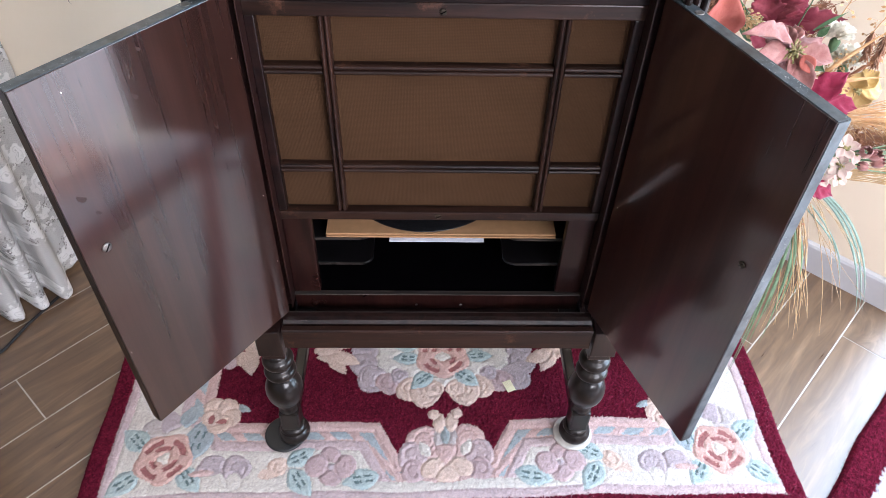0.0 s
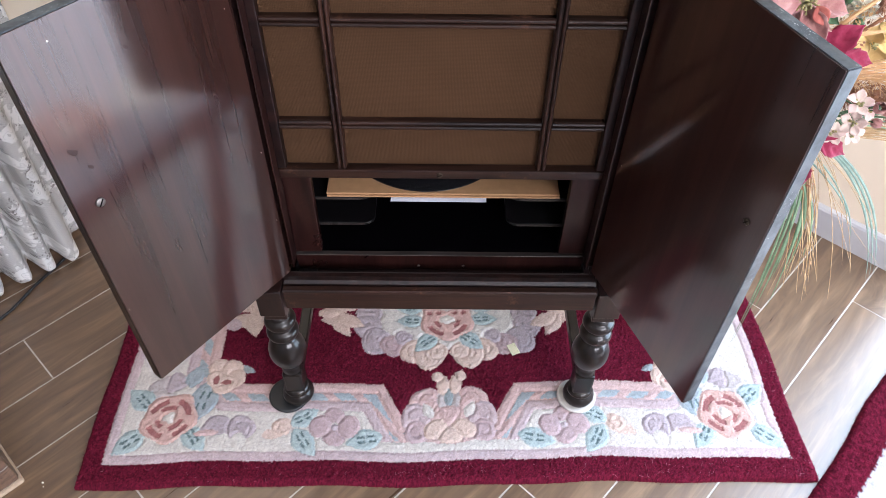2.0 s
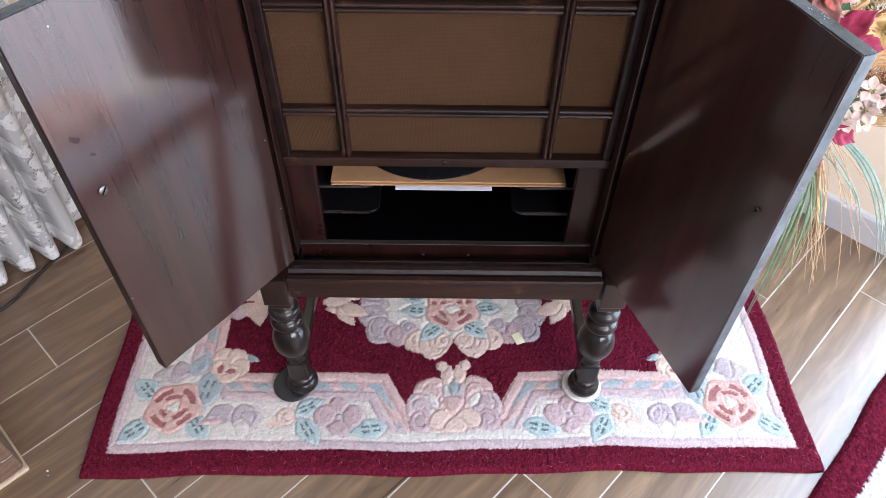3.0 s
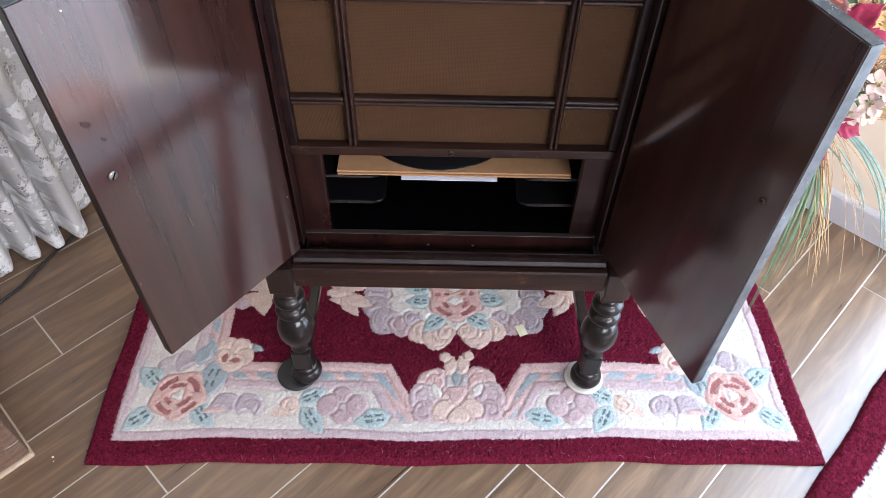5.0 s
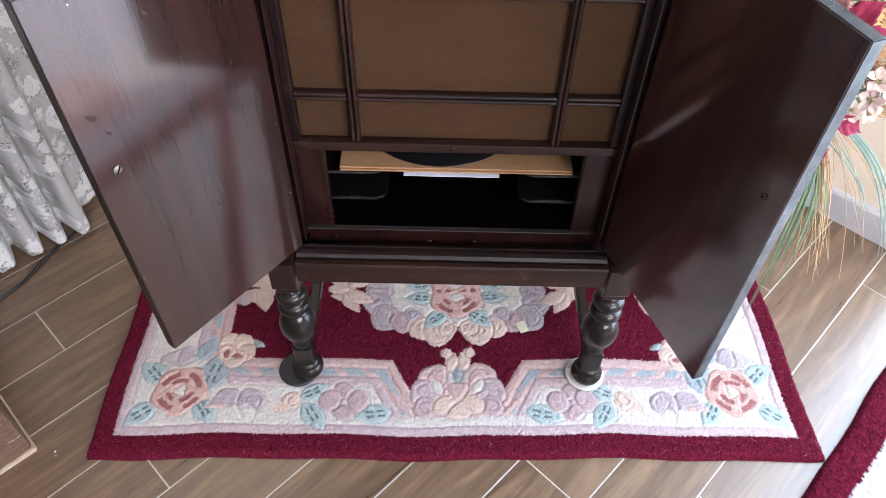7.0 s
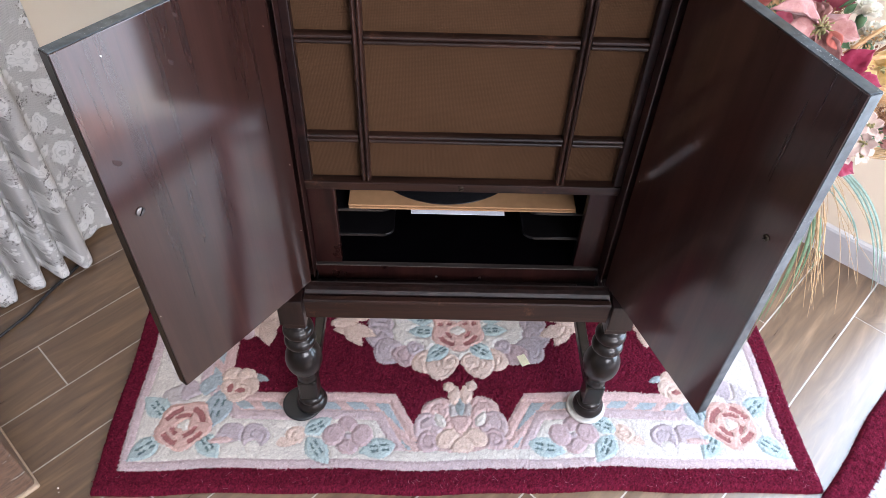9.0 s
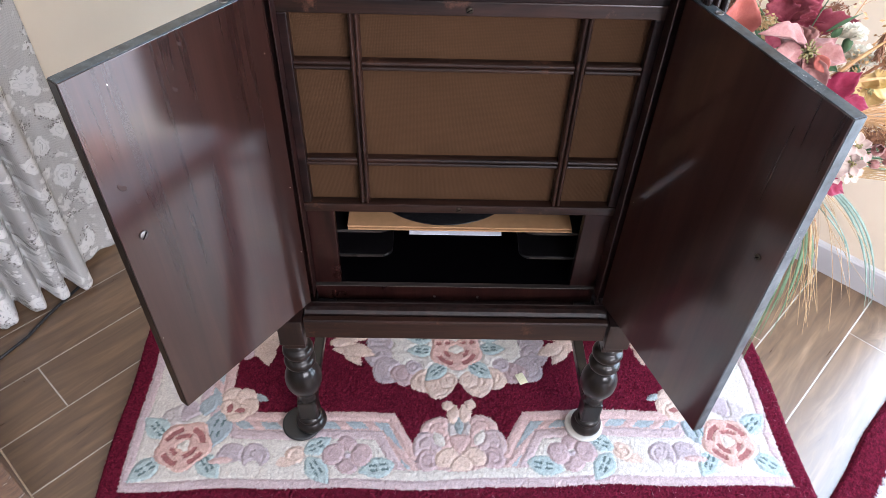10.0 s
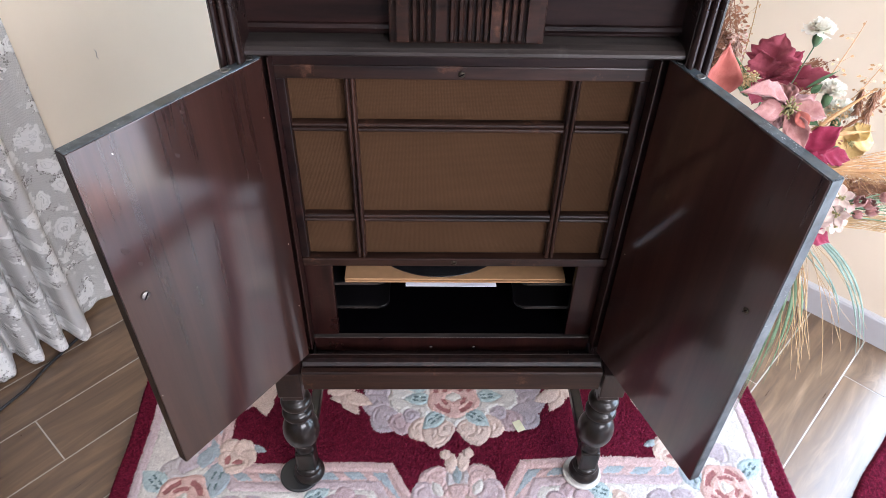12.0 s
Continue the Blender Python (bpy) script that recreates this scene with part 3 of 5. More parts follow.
def pile_mesh(name, x0, x1, y0, y1, step, carve, tall, seed, fibres=150000, stretch=None):
    nx, ny = int((x1 - x0) / step) + 1, int((y1 - y0) / step) + 1
    xs, ys = np.meshgrid(np.linspace(x0, x1, nx), np.linspace(y0, y1, ny))
    rng = np.random.default_rng(seed)
    wob = 0.0007
    px, py = xs + rng.normal(0, wob, xs.shape), ys + rng.normal(0, wob, xs.shape)
    carving = carve(px, py)
    edge = np.minimum(np.minimum(xs - x0, x1 - xs), np.minimum(ys - y0, y1 - ys))
    soft = np.sqrt(np.clip(1 - (1 - np.clip(edge / 0.012, 0, 1)) ** 2, 0, 1))
    h = carving.h.copy()
    p = np.pad(h, 1, mode="edge")
    h = (p[1:-1, 1:-1] * 2 + p[:-2, 1:-1] + p[2:, 1:-1] + p[1:-1, :-2] + p[1:-1, 2:]) / 6
    tufts = np.repeat(np.repeat(rng.normal(0, 1, ((ny + 1) // 2, (nx + 1) // 2)), 2, 0), 2, 1)[:ny, :nx]
    z = (tall + h + rng.normal(0, 1.0, h.shape) * np.where(carving.c[..., 1] < 0.1, 0.0015, 0.0004) + tufts * 0.00022) * soft
    sway = 0.003 * np.sin(xs * 9 + seed) + 0.002 * np.sin(xs * 23)
    co = np.stack([xs + 0.002 * np.sin(ys * 21) + rng.normal(0, 0.0004, xs.shape), ys + sway + rng.normal(0, 0.0004, xs.shape), z], -1).reshape(-1, 3)
    idx = np.arange(nx * ny).reshape(ny, nx)
    quads = np.stack([idx[:-1, :-1], idx[:-1, 1:], idx[1:, 1:], idx[1:, :-1]], -1).reshape(-1, 4)
    me = bpy.data.meshes.new(name)
    me.vertices.add(len(co))
    me.vertices.foreach_set("co", co.ravel())
    me.loops.add(quads.size)
    me.loops.foreach_set("vertex_index", quads.ravel().astype(np.int32))
    me.polygons.add(len(quads))
    me.polygons.foreach_set("loop_start", np.arange(0, quads.size, 4, dtype=np.int32))
    me.update(calc_edges=True)
    col = me.color_attributes.new("Col", "FLOAT_COLOR", "POINT")
    rgba = np.ones((len(co), 4))
    fuzz = rng.normal(1, 0.10, (len(co), 1)) * np.where(carving.c.reshape(-1, 3)[:, 1:2] < 0.1, rng.uniform(0.6, 1.45, (len(co), 1)), 1.0)
    rgba[:, :3] = np.clip(carving.c.reshape(-1, 3) * fuzz, 0, 0.9)
    col.data.foreach_set("color", rgba.ravel())
    me.materials.append(PILE)
    # loose fibre ends standing out of the pile
    n = fibres
    pick = rng.integers(0, len(co), n)
    if stretch:
        x_from, y_from = stretch
        close = np.flatnonzero((co[:, 0] > x_from) & (co[:, 1] > y_from))
        pick = close[rng.integers(0, len(close), n)]
    a = rng.uniform(0, math.tau, n)
    base, lean = co[pick], np.stack([np.cos(a), np.sin(a), np.zeros(n)], -1)
    side = np.stack([-np.sin(a), np.cos(a), np.zeros(n)], -1) * 0.0006
    long = np.where(rgba[pick, 1:2] < 0.1, 1.0, 0.5)
    tip = base + long * (lean * rng.uniform(0.001, 0.0045, (n, 1)) + np.array([0, 0, 1.0]) * rng.uniform(0.0008, 0.003, (n, 1)))
    base = base - np.array([0, 0, 0.001])
    fv = np.stack([base - side, base + side, tip], 1).reshape(-1, 3)
    fm = bpy.data.meshes.new("pile_fibre")
    fm.from_pydata(fv, [], np.arange(3 * n).reshape(-1, 3).tolist())
    fc = fm.color_attributes.new("Col", "FLOAT_COLOR", "POINT")
    shade = np.ones((n, 4))
    shade[:, :3] = np.clip(rgba[pick, :3] * np.where(rgba[pick, 1:2] < 0.1, rng.uniform(0.5, 2.3, (n, 1)), rng.uniform(0.8, 1.2, (n, 1))), 0, 0.9)
    fc.data.foreach_set("color", np.repeat(shade, 3, 0).ravel())
    fm.materials.append(PILE)
    me.polygons.foreach_set("use_smooth", np.ones(len(quads), dtype=bool))
    ob = new(name, me)
    fibre = tagged(new("pile_fibre", fm), "loose wool fibre ends", kind="stuff")
    fibre.parent = ob
    return ob


def floral(px, py):
    """The pattern is the same left and right, front and back."""
    edge = np.abs(px - RCX)
    u = np.abs(px - 0.031)
    w = RCY - np.abs(py - RCY)
    k = Carving(u, w, MAROON)
    rim = np.maximum(edge - (RX - 0.044), (RY0 + 0.047) - w)
    k.lay(rim, STRIPE, 0.0008)
    k.lay(rim + 0.021, CREAM, 0.0)
    field = np.minimum(np.maximum(np.maximum(-0.009 - w, u - 0.515), (u - 0.470 - w) * 0.7), np.maximum((u - 0.143 - 0.56 * (w + 0.009)) / 1.146, -0.100 - w))
    foot = -0.146 - w
    k.lay(np.maximum(field - 0.068, foot), STRIPE, 0.0008)
    k.lay(np.maximum(field - 0.046, foot), BLUSH, -0.0004)
    beat = np.sin((u - w) * 100)
    k.lay(np.maximum(np.maximum(field - 0.043, 0.025 - field), -0.35 - beat), DUSK, 0.0, 0.0018)
    k.lay(np.maximum(np.maximum(field - 0.042, 0.026 - field), 0.72 + beat), BLUSH, 0.001, 0.0015)
    k.lay(field - 0.022, BLUSH, 0.001)
    k.lay(field, MAROON, 0.0)
    # corner group: bud, leaves, rose and pansy
    k.blob(0.622, -0.012, 0.030, GREIGE, 3, 0.12)
    k.blob(0.596, 0.000, 0.024, LILAC, 3, 0.15, 1.0)
    k.leaf(0.660, -0.040, 37, 0.040, 0.022, AQUA)
    k.leaf(0.664, -0.141, -43, 0.040, 0.022, AQUA)
    k.leaf(0.532, -0.140, -131, 0.038, 0.021, AQUA)
    k.leaf(0.560, 0.012, 100, 0.030, 0.018, DUSK, False)
    k.leaf(0.528, -0.045, 95, 0.052, 0.028, DUSK)
    k.rose(0.592, -0.088, 0.058)
    k.leaf(0.452, 0.028, 20, 0.022, 0.008, GREY, False)
    for cx, cy, r in ((0.512, 0.030, 0.025), (0.482, 0.030, 0.023), (0.470, 0.004, 0.022), (0.493, -0.012, 0.025), (0.514, 0.004, 0.021)):
        k.blob(cx, cy, r, PEACH, 2, 0.06, cx * 90)
    k.blob(0.513, 0.000, 0.008, ROSE, 0, 0, 0, 0.8, 1.5, 0.0)
    k.blob(0.489, -0.006, 0.008, ROSE, 0, 0, 0, 1.4, 0.8, 0.0)
    # scroll leaf with a curled peach tail in the pale band
    k.blob(0.482, -0.112, 0.036, LILAC, 3, 0.14, 0.8, 1.15, 0.62)
    k.scroll(0.438, -0.116, 0.030, LILAC, 1.0)
    k.blob(0.440, -0.146, 0.016, CREAM, 0, 0, 0, 1.0, 1.2, 0.0)
    k.blob(0.508, -0.128, 0.012, BLUSH, 2, 0.2, 0.3, 1.8, 0.7)
    k.arc(0.372, -0.098, 0.032, 0.011, 190, 300, PEACH)
    k.scroll(0.352, -0.112, 0.021, PEACH, 2.0, -1)
    # three-petalled flower with leaves
    k.leaf(0.306, -0.092, 148, 0.034, 0.019, AQUA)
    k.leaf(0.304, -0.150, 232, 0.040, 0.021, AQUA)
    k.leaf(0.180, -0.143, -17, 0.042, 0.021, AQUA)
    for cx, cy, r in ((0.243, -0.088, 0.020), (0.243, -0.138, 0.023), (0.272, -0.113, 0.025), (0.212, -0.114, 0.025)):
        k.blob(cx, cy, r, MAUVE, 2, 0.08, cx * 50)
    k.blob(0.242, -0.116, 0.007, LILAC)
    # shell on the long side
    k.blob(0.0, -0.096, 0.096, BLUSH, 0, 0, 0, 1.02, 0.60, 0.0012)
    for cx, cy, r, c in ((0.050, -0.052, 0.034, BLUSH), (0.072, -0.088, 0.032, STRIPE), (0.070, -0.124, 0.026, MAUVE)):
        k.scroll(cx, cy, r, c, cx * 40)
    k.leaf(0.045, -0.074, 60, 0.022, 0.010, CREAM, False)
    k.blob(0.030, -0.118, 0.024, PEACH, 2, 0.15, 0.6)
    k.blob(0.0, -0.136, 0.020, PEACH, 3, 0.12, 0.5, 1.2, 0.9)
    k.leaf(0.010, -0.044, 92, 0.036, 0.014, GREIGE, False)
    k.leaf(0.0, -0.040, 90, 0.030, 0.009, GREY, False)
    k.blob(0.0, -0.084, 0.022, BLUSH, 3, 0.12, 1.57)
    k.blob(0.014, -0.012, 0.017, PEACH, 2, 0.1, 0, 0.75, 1.6)
    k.blob(0.026, 0.010, 0.012, PEACH, 0)
    # medallion
    k.blob(0.0, 0.20, 0.10, CREAM, 0, 0, 0, 1.75, 1.2)
    for cx, cy, r, c in ((0.184, 0.188, 0.034, LILAC), (0.188, 0.146, 0.034, LILAC), (0.164, 0.106, 0.038, LILAC), (0.128, 0.096, 0.030, MAUVE), (0.104, 0.118, 0.020, LILAC), (0.080, 0.078, 0.032, PEACH), (0.045, 0.066, 0.036, PEACH), (0.024, 0.078, 0.022, PEACH)):
        k.scroll(cx, cy, r, c, cx * 31)
    k.leaf(0.086, 0.166, 0, 0.034, 0.017, AQUA)
    k.leaf(0.052, 0.104, -42, 0.036, 0.019, AQUA)
    k.rose(0.004, 0.166, 0.058)
    # pointed star leaves beside it and further out
    for cx, cy, a in ((0.262, 0.170, 170), (0.248, 0.146, 235), (0.228, 0.160, 200), (0.272, 0.192, 160)):
        k.leaf(cx, cy, a, 0.036, 0.017, PEACH, False)
    for cx, cy, a in ((0.470, 0.160, 200), (0.448, 0.176, 120), (0.452, 0.150, 260)):
        k.leaf(cx, cy, a, 0.036, 0.019, PEACH, False)
    k.blob(0.500, 0.150, 0.016, STRIPE)
    # side band along the short ends
    k.leaf(0.600, 0.110, 80, 0.05, 0.024, LILAC, False)
    for n in range(5):
        a = 0.3 + math.tau * n / 5
        k.blob(0.610 + 0.026 * math.cos(a), 0.185 + 0.026 * math.sin(a), 0.022, LILAC, 2, 0.06, a)
    return k


rug = pile_mesh("floral_rug", RCX - RX, RCX + RX, RY0, RY1, 0.0021, floral, 0.0155, 5)
tagged(rug, "burgundy carved wool rug with cream border and pastel roses", "rug")
bm = bmesh.new()
for k in range(6):
    box(bm, -0.010 + k * 0.0034, -0.0070 + k * 0.0034, -0.015, 0.015, 0.0, 0.0022, 0.0006, 1)
tag = part("rug_label", bm, plain("cream_ribbon", (0.72, 0.68, 0.48), 0.7), None)
tag.matrix_world = pose(0.180, 0.076, 0.0185, 0, 0, 22)
tagged(tag, "small ribbed cream fabric tag on the rug", "tag")

rd0, rd1, rs0, rs1 = -2.5, -0.716, -1.6, 0.93


def bordered(px, py):
    k = Carving(px, py, MAROON)
    rim = np.maximum(np.maximum(px - (rs1 - 0.067), rs0 + 0.067 - px), np.maximum(py - (rd1 - 0.067), rd0 + 0.067 - py))
    k.lay(rim, (0.60, 0.57, 0.60), 0.001)
    k.scroll(0.45, -1.0, 0.12, CREAM, 1.0)
    k.rose(0.15, -1.05, 0.14)
    return k


rug2 = pile_mesh("large_rug", rs0, rs1, rd0, rd1, 0.0042, bordered, 0.0165, 8, 120000, (0.1, -1.0))
rug2.matrix_world = pose(0, 0, 0, 0, 0, 45)
tagged(rug2, "burgundy bordered pale wool rug on the tile floor", "rug")

# lint on the dark border
LINT = plain("pale_lint", (0.42, 0.2, 0.23), 0.9)
lrng = random.Random(21)
bm = bmesh.new()
for _ in range(150):
    if lrng.random() < 0.75:
        x, y = RCX + RX * (2 * lrng.random() ** 0.6 - 1), RY0 + lrng.uniform(0.004, 0.046)
    else:
        x, y = RCX + RX - lrng.uniform(0.004, 0.042), lrng.uniform(RY0, 0.2)
    a, r = lrng.uniform(0, math.tau), lrng.uniform(0.0015, 0.0065)
    p = Vector((x, y, 0.0172))
    w = Vector((math.cos(a), math.sin(a), 0)) * r
    v = Vector((-w.y, w.x, 0)) * lrng.uniform(-0.8, 0.8)
    tube([p - w, p + v, p + w], [0.00015, 0.00022, 0.00015], 3, bm)
lint = part("lint", bm, LINT, rug, "pale lint caught in the pile")
tagged(lint, kind="stuff")

# ---- lace curtain ----
mt = Mat("white_lace", 0.9, spec=0.1)
vec = mt.map((1.0, 0.0, 1.0))
warp = mt.n.new("ShaderNodeTexNoise")
warp.inputs["Scale"].default_value, warp.inputs["Detail"].default_value = 11.0, 3
mt.l.new(vec, warp.inputs["Vector"])
bent = mt.n.new("ShaderNodeVectorMath")
bent.operation = "MULTIPLY_ADD"
bent.inputs[1].default_value = (0.09, 0.09, 0.09)
mt.l.new(warp.outputs["Color"], bent.inputs[0])
mt.l.new(vec, bent.inputs[2])
frill = mt.n.new("ShaderNodeTexNoise")
frill.inputs["Scale"].default_value, frill.inputs["Detail"].default_value = 75.0, 1
mt.l.new(vec, frill.inputs["Vector"])
scallop = mt.n.new("ShaderNodeVectorMath")
scallop.operation = "MULTIPLY_ADD"
scallop.inputs[1].default_value = (0.022, 0.022, 0.022)
mt.l.new(frill.outputs["Color"], scallop.inputs[0])
mt.l.new(bent.outputs[0], scallop.inputs[2])
cell = mt.n.new("ShaderNodeTexVoronoi")
cell.inputs["Scale"].default_value = 19.0
mt.l.new(scallop.outputs[0], cell.inputs["Vector"])
bloom = mt.ramp(cell.outputs["Distance"], (0.07, 0.2), (0.10, 1.0), (0.20, 0.9), (0.235, 0.45), (0.27, 1.0), (0.40, 0.85), (0.46, 0.0))
small = mt.n.new("ShaderNodeTexVoronoi")
small.inputs["Scale"].default_value = 46.0
mt.l.new(scallop.outputs[0], small.inputs["Vector"])
bud_lace = mt.mix(1.0, mt.ramp(small.outputs["Distance"], (0.12, 0.5), (0.2, 0.9), (0.34, 0.9), (0.40, 0.0)), mt.ramp(mt.noise(vec, 12, 2), (0.48, 0.0), (0.54, 1.0)), "MULTIPLY")
petal = mt.mix(1.0, bloom, bud_lace, "LIGHTEN")
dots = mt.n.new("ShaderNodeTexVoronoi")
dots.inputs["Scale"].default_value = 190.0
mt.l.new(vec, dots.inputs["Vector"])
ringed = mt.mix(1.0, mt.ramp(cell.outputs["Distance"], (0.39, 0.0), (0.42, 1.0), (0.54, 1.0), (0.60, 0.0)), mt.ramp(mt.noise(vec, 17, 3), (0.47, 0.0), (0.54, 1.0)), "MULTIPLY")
eyelet_shade = mt.mix(1.0, ringed, mt.ramp(dots.outputs["Distance"], (0.36, 1.0), (0.50, 0.0)), "MULTIPLY")
mesh_f = []
for axis in ("X", "Z"):
    w = mt.n.new("ShaderNodeTexWave")
    w.bands_direction = axis
    w.inputs["Scale"].default_value = 150.0
    mt.l.new(vec, w.inputs["Vector"])
    mesh_f.append(w.outputs["Fac"])
weft = mt.mix(1.0, mesh_f[0], mesh_f[1], "LIGHTEN")
solid = mt.mix(petal, mt.ramp(weft, (0.2, 0.58), (0.9, 0.88)), (0.96, 0.96, 0.96))
solid = mt.mix(eyelet_shade, solid, (0.95, 0.95, 0.95))
# Eyelet dots are opaque dark: the shade behind the holes put into the colour.
mt.colour(mt.mix(eyelet_shade, mt.mix(petal, (0.66, 0.65, 0.63), (0.91, 0.90, 0.88)), (0.13, 0.12, 0.11)))
mt.bump(petal, 0.5, 0.002)
clear = mt.n.new("ShaderNodeBsdfTransparent")
trans = mt.n.new("ShaderNodeBsdfTranslucent")
trans.inputs["Color"].default_value = (0.8, 0.79, 0.77, 1)
thin = mt.n.new("ShaderNodeMixShader")
thin.inputs[0].default_value = 0.25
mt.l.new(mt.b.outputs[0], thin.inputs[1])
mt.l.new(trans.outputs[0], thin.inputs[2])
blend = mt.n.new("ShaderNodeMixShader")
mt.l.new(solid, blend.inputs[0])
mt.l.new(clear.outputs[0], blend.inputs[1])
mt.l.new(thin.outputs[0], blend.inputs[2])
mt.l.new(blend.outputs[0], mt.n["Material Output"].inputs["Surface"])
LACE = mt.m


def curtain():
    """A hanging sheet with deep folds, in room axes."""
    bm = bmesh.new()
    nu, nv = 260, 36
    rng = random.Random(3)
    grid = []
    s_end, s_far = -0.255, -1.75
    folds = [(-0.380, 0.022), (-0.440, 0.019), (-0.502, 0.022), (-0.575, 0.028)]
    s = -0.68
    while s > s_far:
        folds.append((s, rng.uniform(0.022, 0.036)))
        s -= rng.uniform(0.07, 0.11)
    for i in range(nu + 1):
        s = s_end + (s_far - s_end) * i / nu
        bulge = max(math.exp(-((s - c) / w) ** 4 * 0.6) for c, w in folds)
        row = []
        for j in range(nv + 1):
            z = 0.016 + 2.2 * (j / nv) ** 1.6
            ease = 1.0 - 0.35 * min(1.0, z / 2.2)
            lean = 0.012 * math.sin(s * 7 + z * 1.3)
            d = 1.000 - 0.098 * ease * bulge - 0.006 * math.sin(s * 90 + z * 3) + 0.006 * math.sin(z * 4 + s * 20)
            row.append(bm.verts.new((s + lean * z * 0.3, d, z)))
        grid.append(row)
    for a, b in zip(grid, grid[1:]):
        for j in range(nv):
            bm.faces.new((a[j], b[j], b[j + 1], a[j + 1])).smooth = True
    ob = part("lace_curtain", bm, LACE)
    thick = ob.modifiers.new("cloth", "SOLIDIFY")
    thick.thickness = 0.0006
    ob.matrix_world = pose(0, 0, 0, 0, 0, 45)
    return tagged(ob, "white floral lace curtain hanging in folds to the floor", "curtain")


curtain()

# mark on the wall
CHIP = plain("grey_chip", (0.22, 0.2, 0.18), 0.8)
bm = tube([sd(-0.088 + a, WALL_L - 0.0008, 0.655 + b) for a, b in ((0, 0.016), (0.003, 0.008), (0.0, 0.0), (0.004, -0.008))], [0.0004, 0.0010, 0.0007, 0.0003], 5)
chip = part("wall_chip", bm, CHIP)
tagged(chip, "small grey chip in the painted wall", "chip", kind="structure")

# scuffs and pins on the doors
SCUFF = plain("dark_scuff", (0.045, 0.028, 0.026), 0.7, spec=0.15)
NICK = plain("pale_nick", (0.55, 0.5, 0.45), 0.6)
for core, side, x, z, r, m in ((left, 1, 0.250, 0.862, 0.0080, SCUFF), (left, 1, 0.238, 0.832, 0.0045, SCUFF), (left, 1, 0.150, 0.945, 0.0050, SCUFF), (left, 1, 0.226, 0.988, 0.0015, NICK), (left, 1, 0.130, 0.995, 0.004, SCUFF),
                               (left, 1, 0.012, 0.930, 0.0011, NICK), (left, 1, 0.006, 0.700, 0.0013, NICK), (left, 1, 0.005, 0.560, 0.0012, NICK),
                               (left, 1, 0.272, 0.600, 0.001, NICK), (right, -1, 0.010, 0.68, 0.001, NICK)):
    bm = lathe([(r, 0.0), (r * 0.9, 0.0001), (r * 0.4, 0.00015)], 10)
    ob = part("scuff", bm, m, core, "small mark in the varnish")
    ob.matrix_local = pose(x, side * 0.0002, z, -90 * side, 0, 0) @ Matrix.Diagonal((0.42, 1, 1, 1)) @ pose(0, 0, 0, 0, 0, 30)

# ---- distressed chest by the rug ----
mt = Mat("distressed_paint", 0.6)
v1 = mt.map((1, 1, 3.5))
n1 = mt.noise(v1, 14, 8, 0.7, 0.8)
n2 = mt.noise(mt.map((2, 2, 9)), 22, 6, 0.7)
c = mt.ramp(n1, (0.30, (0.16, 0.17, 0.17)), (0.37, (0.40, 0.36, 0.31)), (0.385, (0.085, 0.045, 0.028)), (0.55, (0.15, 0.085, 0.052)), (0.68, (0.06, 0.032, 0.022)))
c = mt.mix(mt.ramp(n2, (0.55, 0.0), (0.62, 0.8)), c, (0.07, 0.04, 0.03))
mt.colour(c)
DISTRESS = mt.bump(n1, 0.5, 0.004).m
PALE_WOOD = plain("bare_pale_wood", (0.40, 0.29, 0.20), 0.7, scale=50)
chest = thing("storage_chest", sd(-0.94, 0.64, 0.0), "distressed whitewashed wooden chest standing on the tile floor", "chest", turn=45)
part("body", boxes((-0.203, 0.203, -0.213, 0.213, 0.012, 0.46), bevel=0.009), DISTRESS, chest)
part("base", boxes((-0.206, 0.206, -0.216, 0.216, 0.0, 0.0115), bevel=0.005), PALE_WOOD, chest, "bare wooden base edge")
part("lid", boxes((-0.206, 0.206, -0.216, 0.216, 0.4605, 0.49), bevel=0.008), DISTRESS, chest)

cable = part("cable", tube([(-0.93, 0.40, 0.004), (-0.985, 0.285, 0.004), (-1.010, 0.215, 0.004), (-1.050, 0.15, 0.004), (-1.12, 0.09, 0.004)], 0.0038, 8), RUBBER)
tagged(cable, "thin black cable on the floor by the curtain", "cable")
CRUMB = plain("white_crumb", (0.8, 0.78, 0.72), 0.8)
for x, y, r in ((-0.785, -0.222, 0.0022), (-0.781, -0.231, 0.0012)):
    bm = bmesh.new()
    bmesh.ops.create_icosphere(bm, subdivisions=1, radius=r)
    for v in bm.verts:
        v.co *= 0.8 + 0.4 * noise.random()
    ob = part("crumb", bm, CRUMB)
    ob.location = (x, y, r * 0.7)
    tagged(ob, "tiny white crumb on the tile floor", "crumb", "crumbs on the floor")

# ---- flower arrangement ----


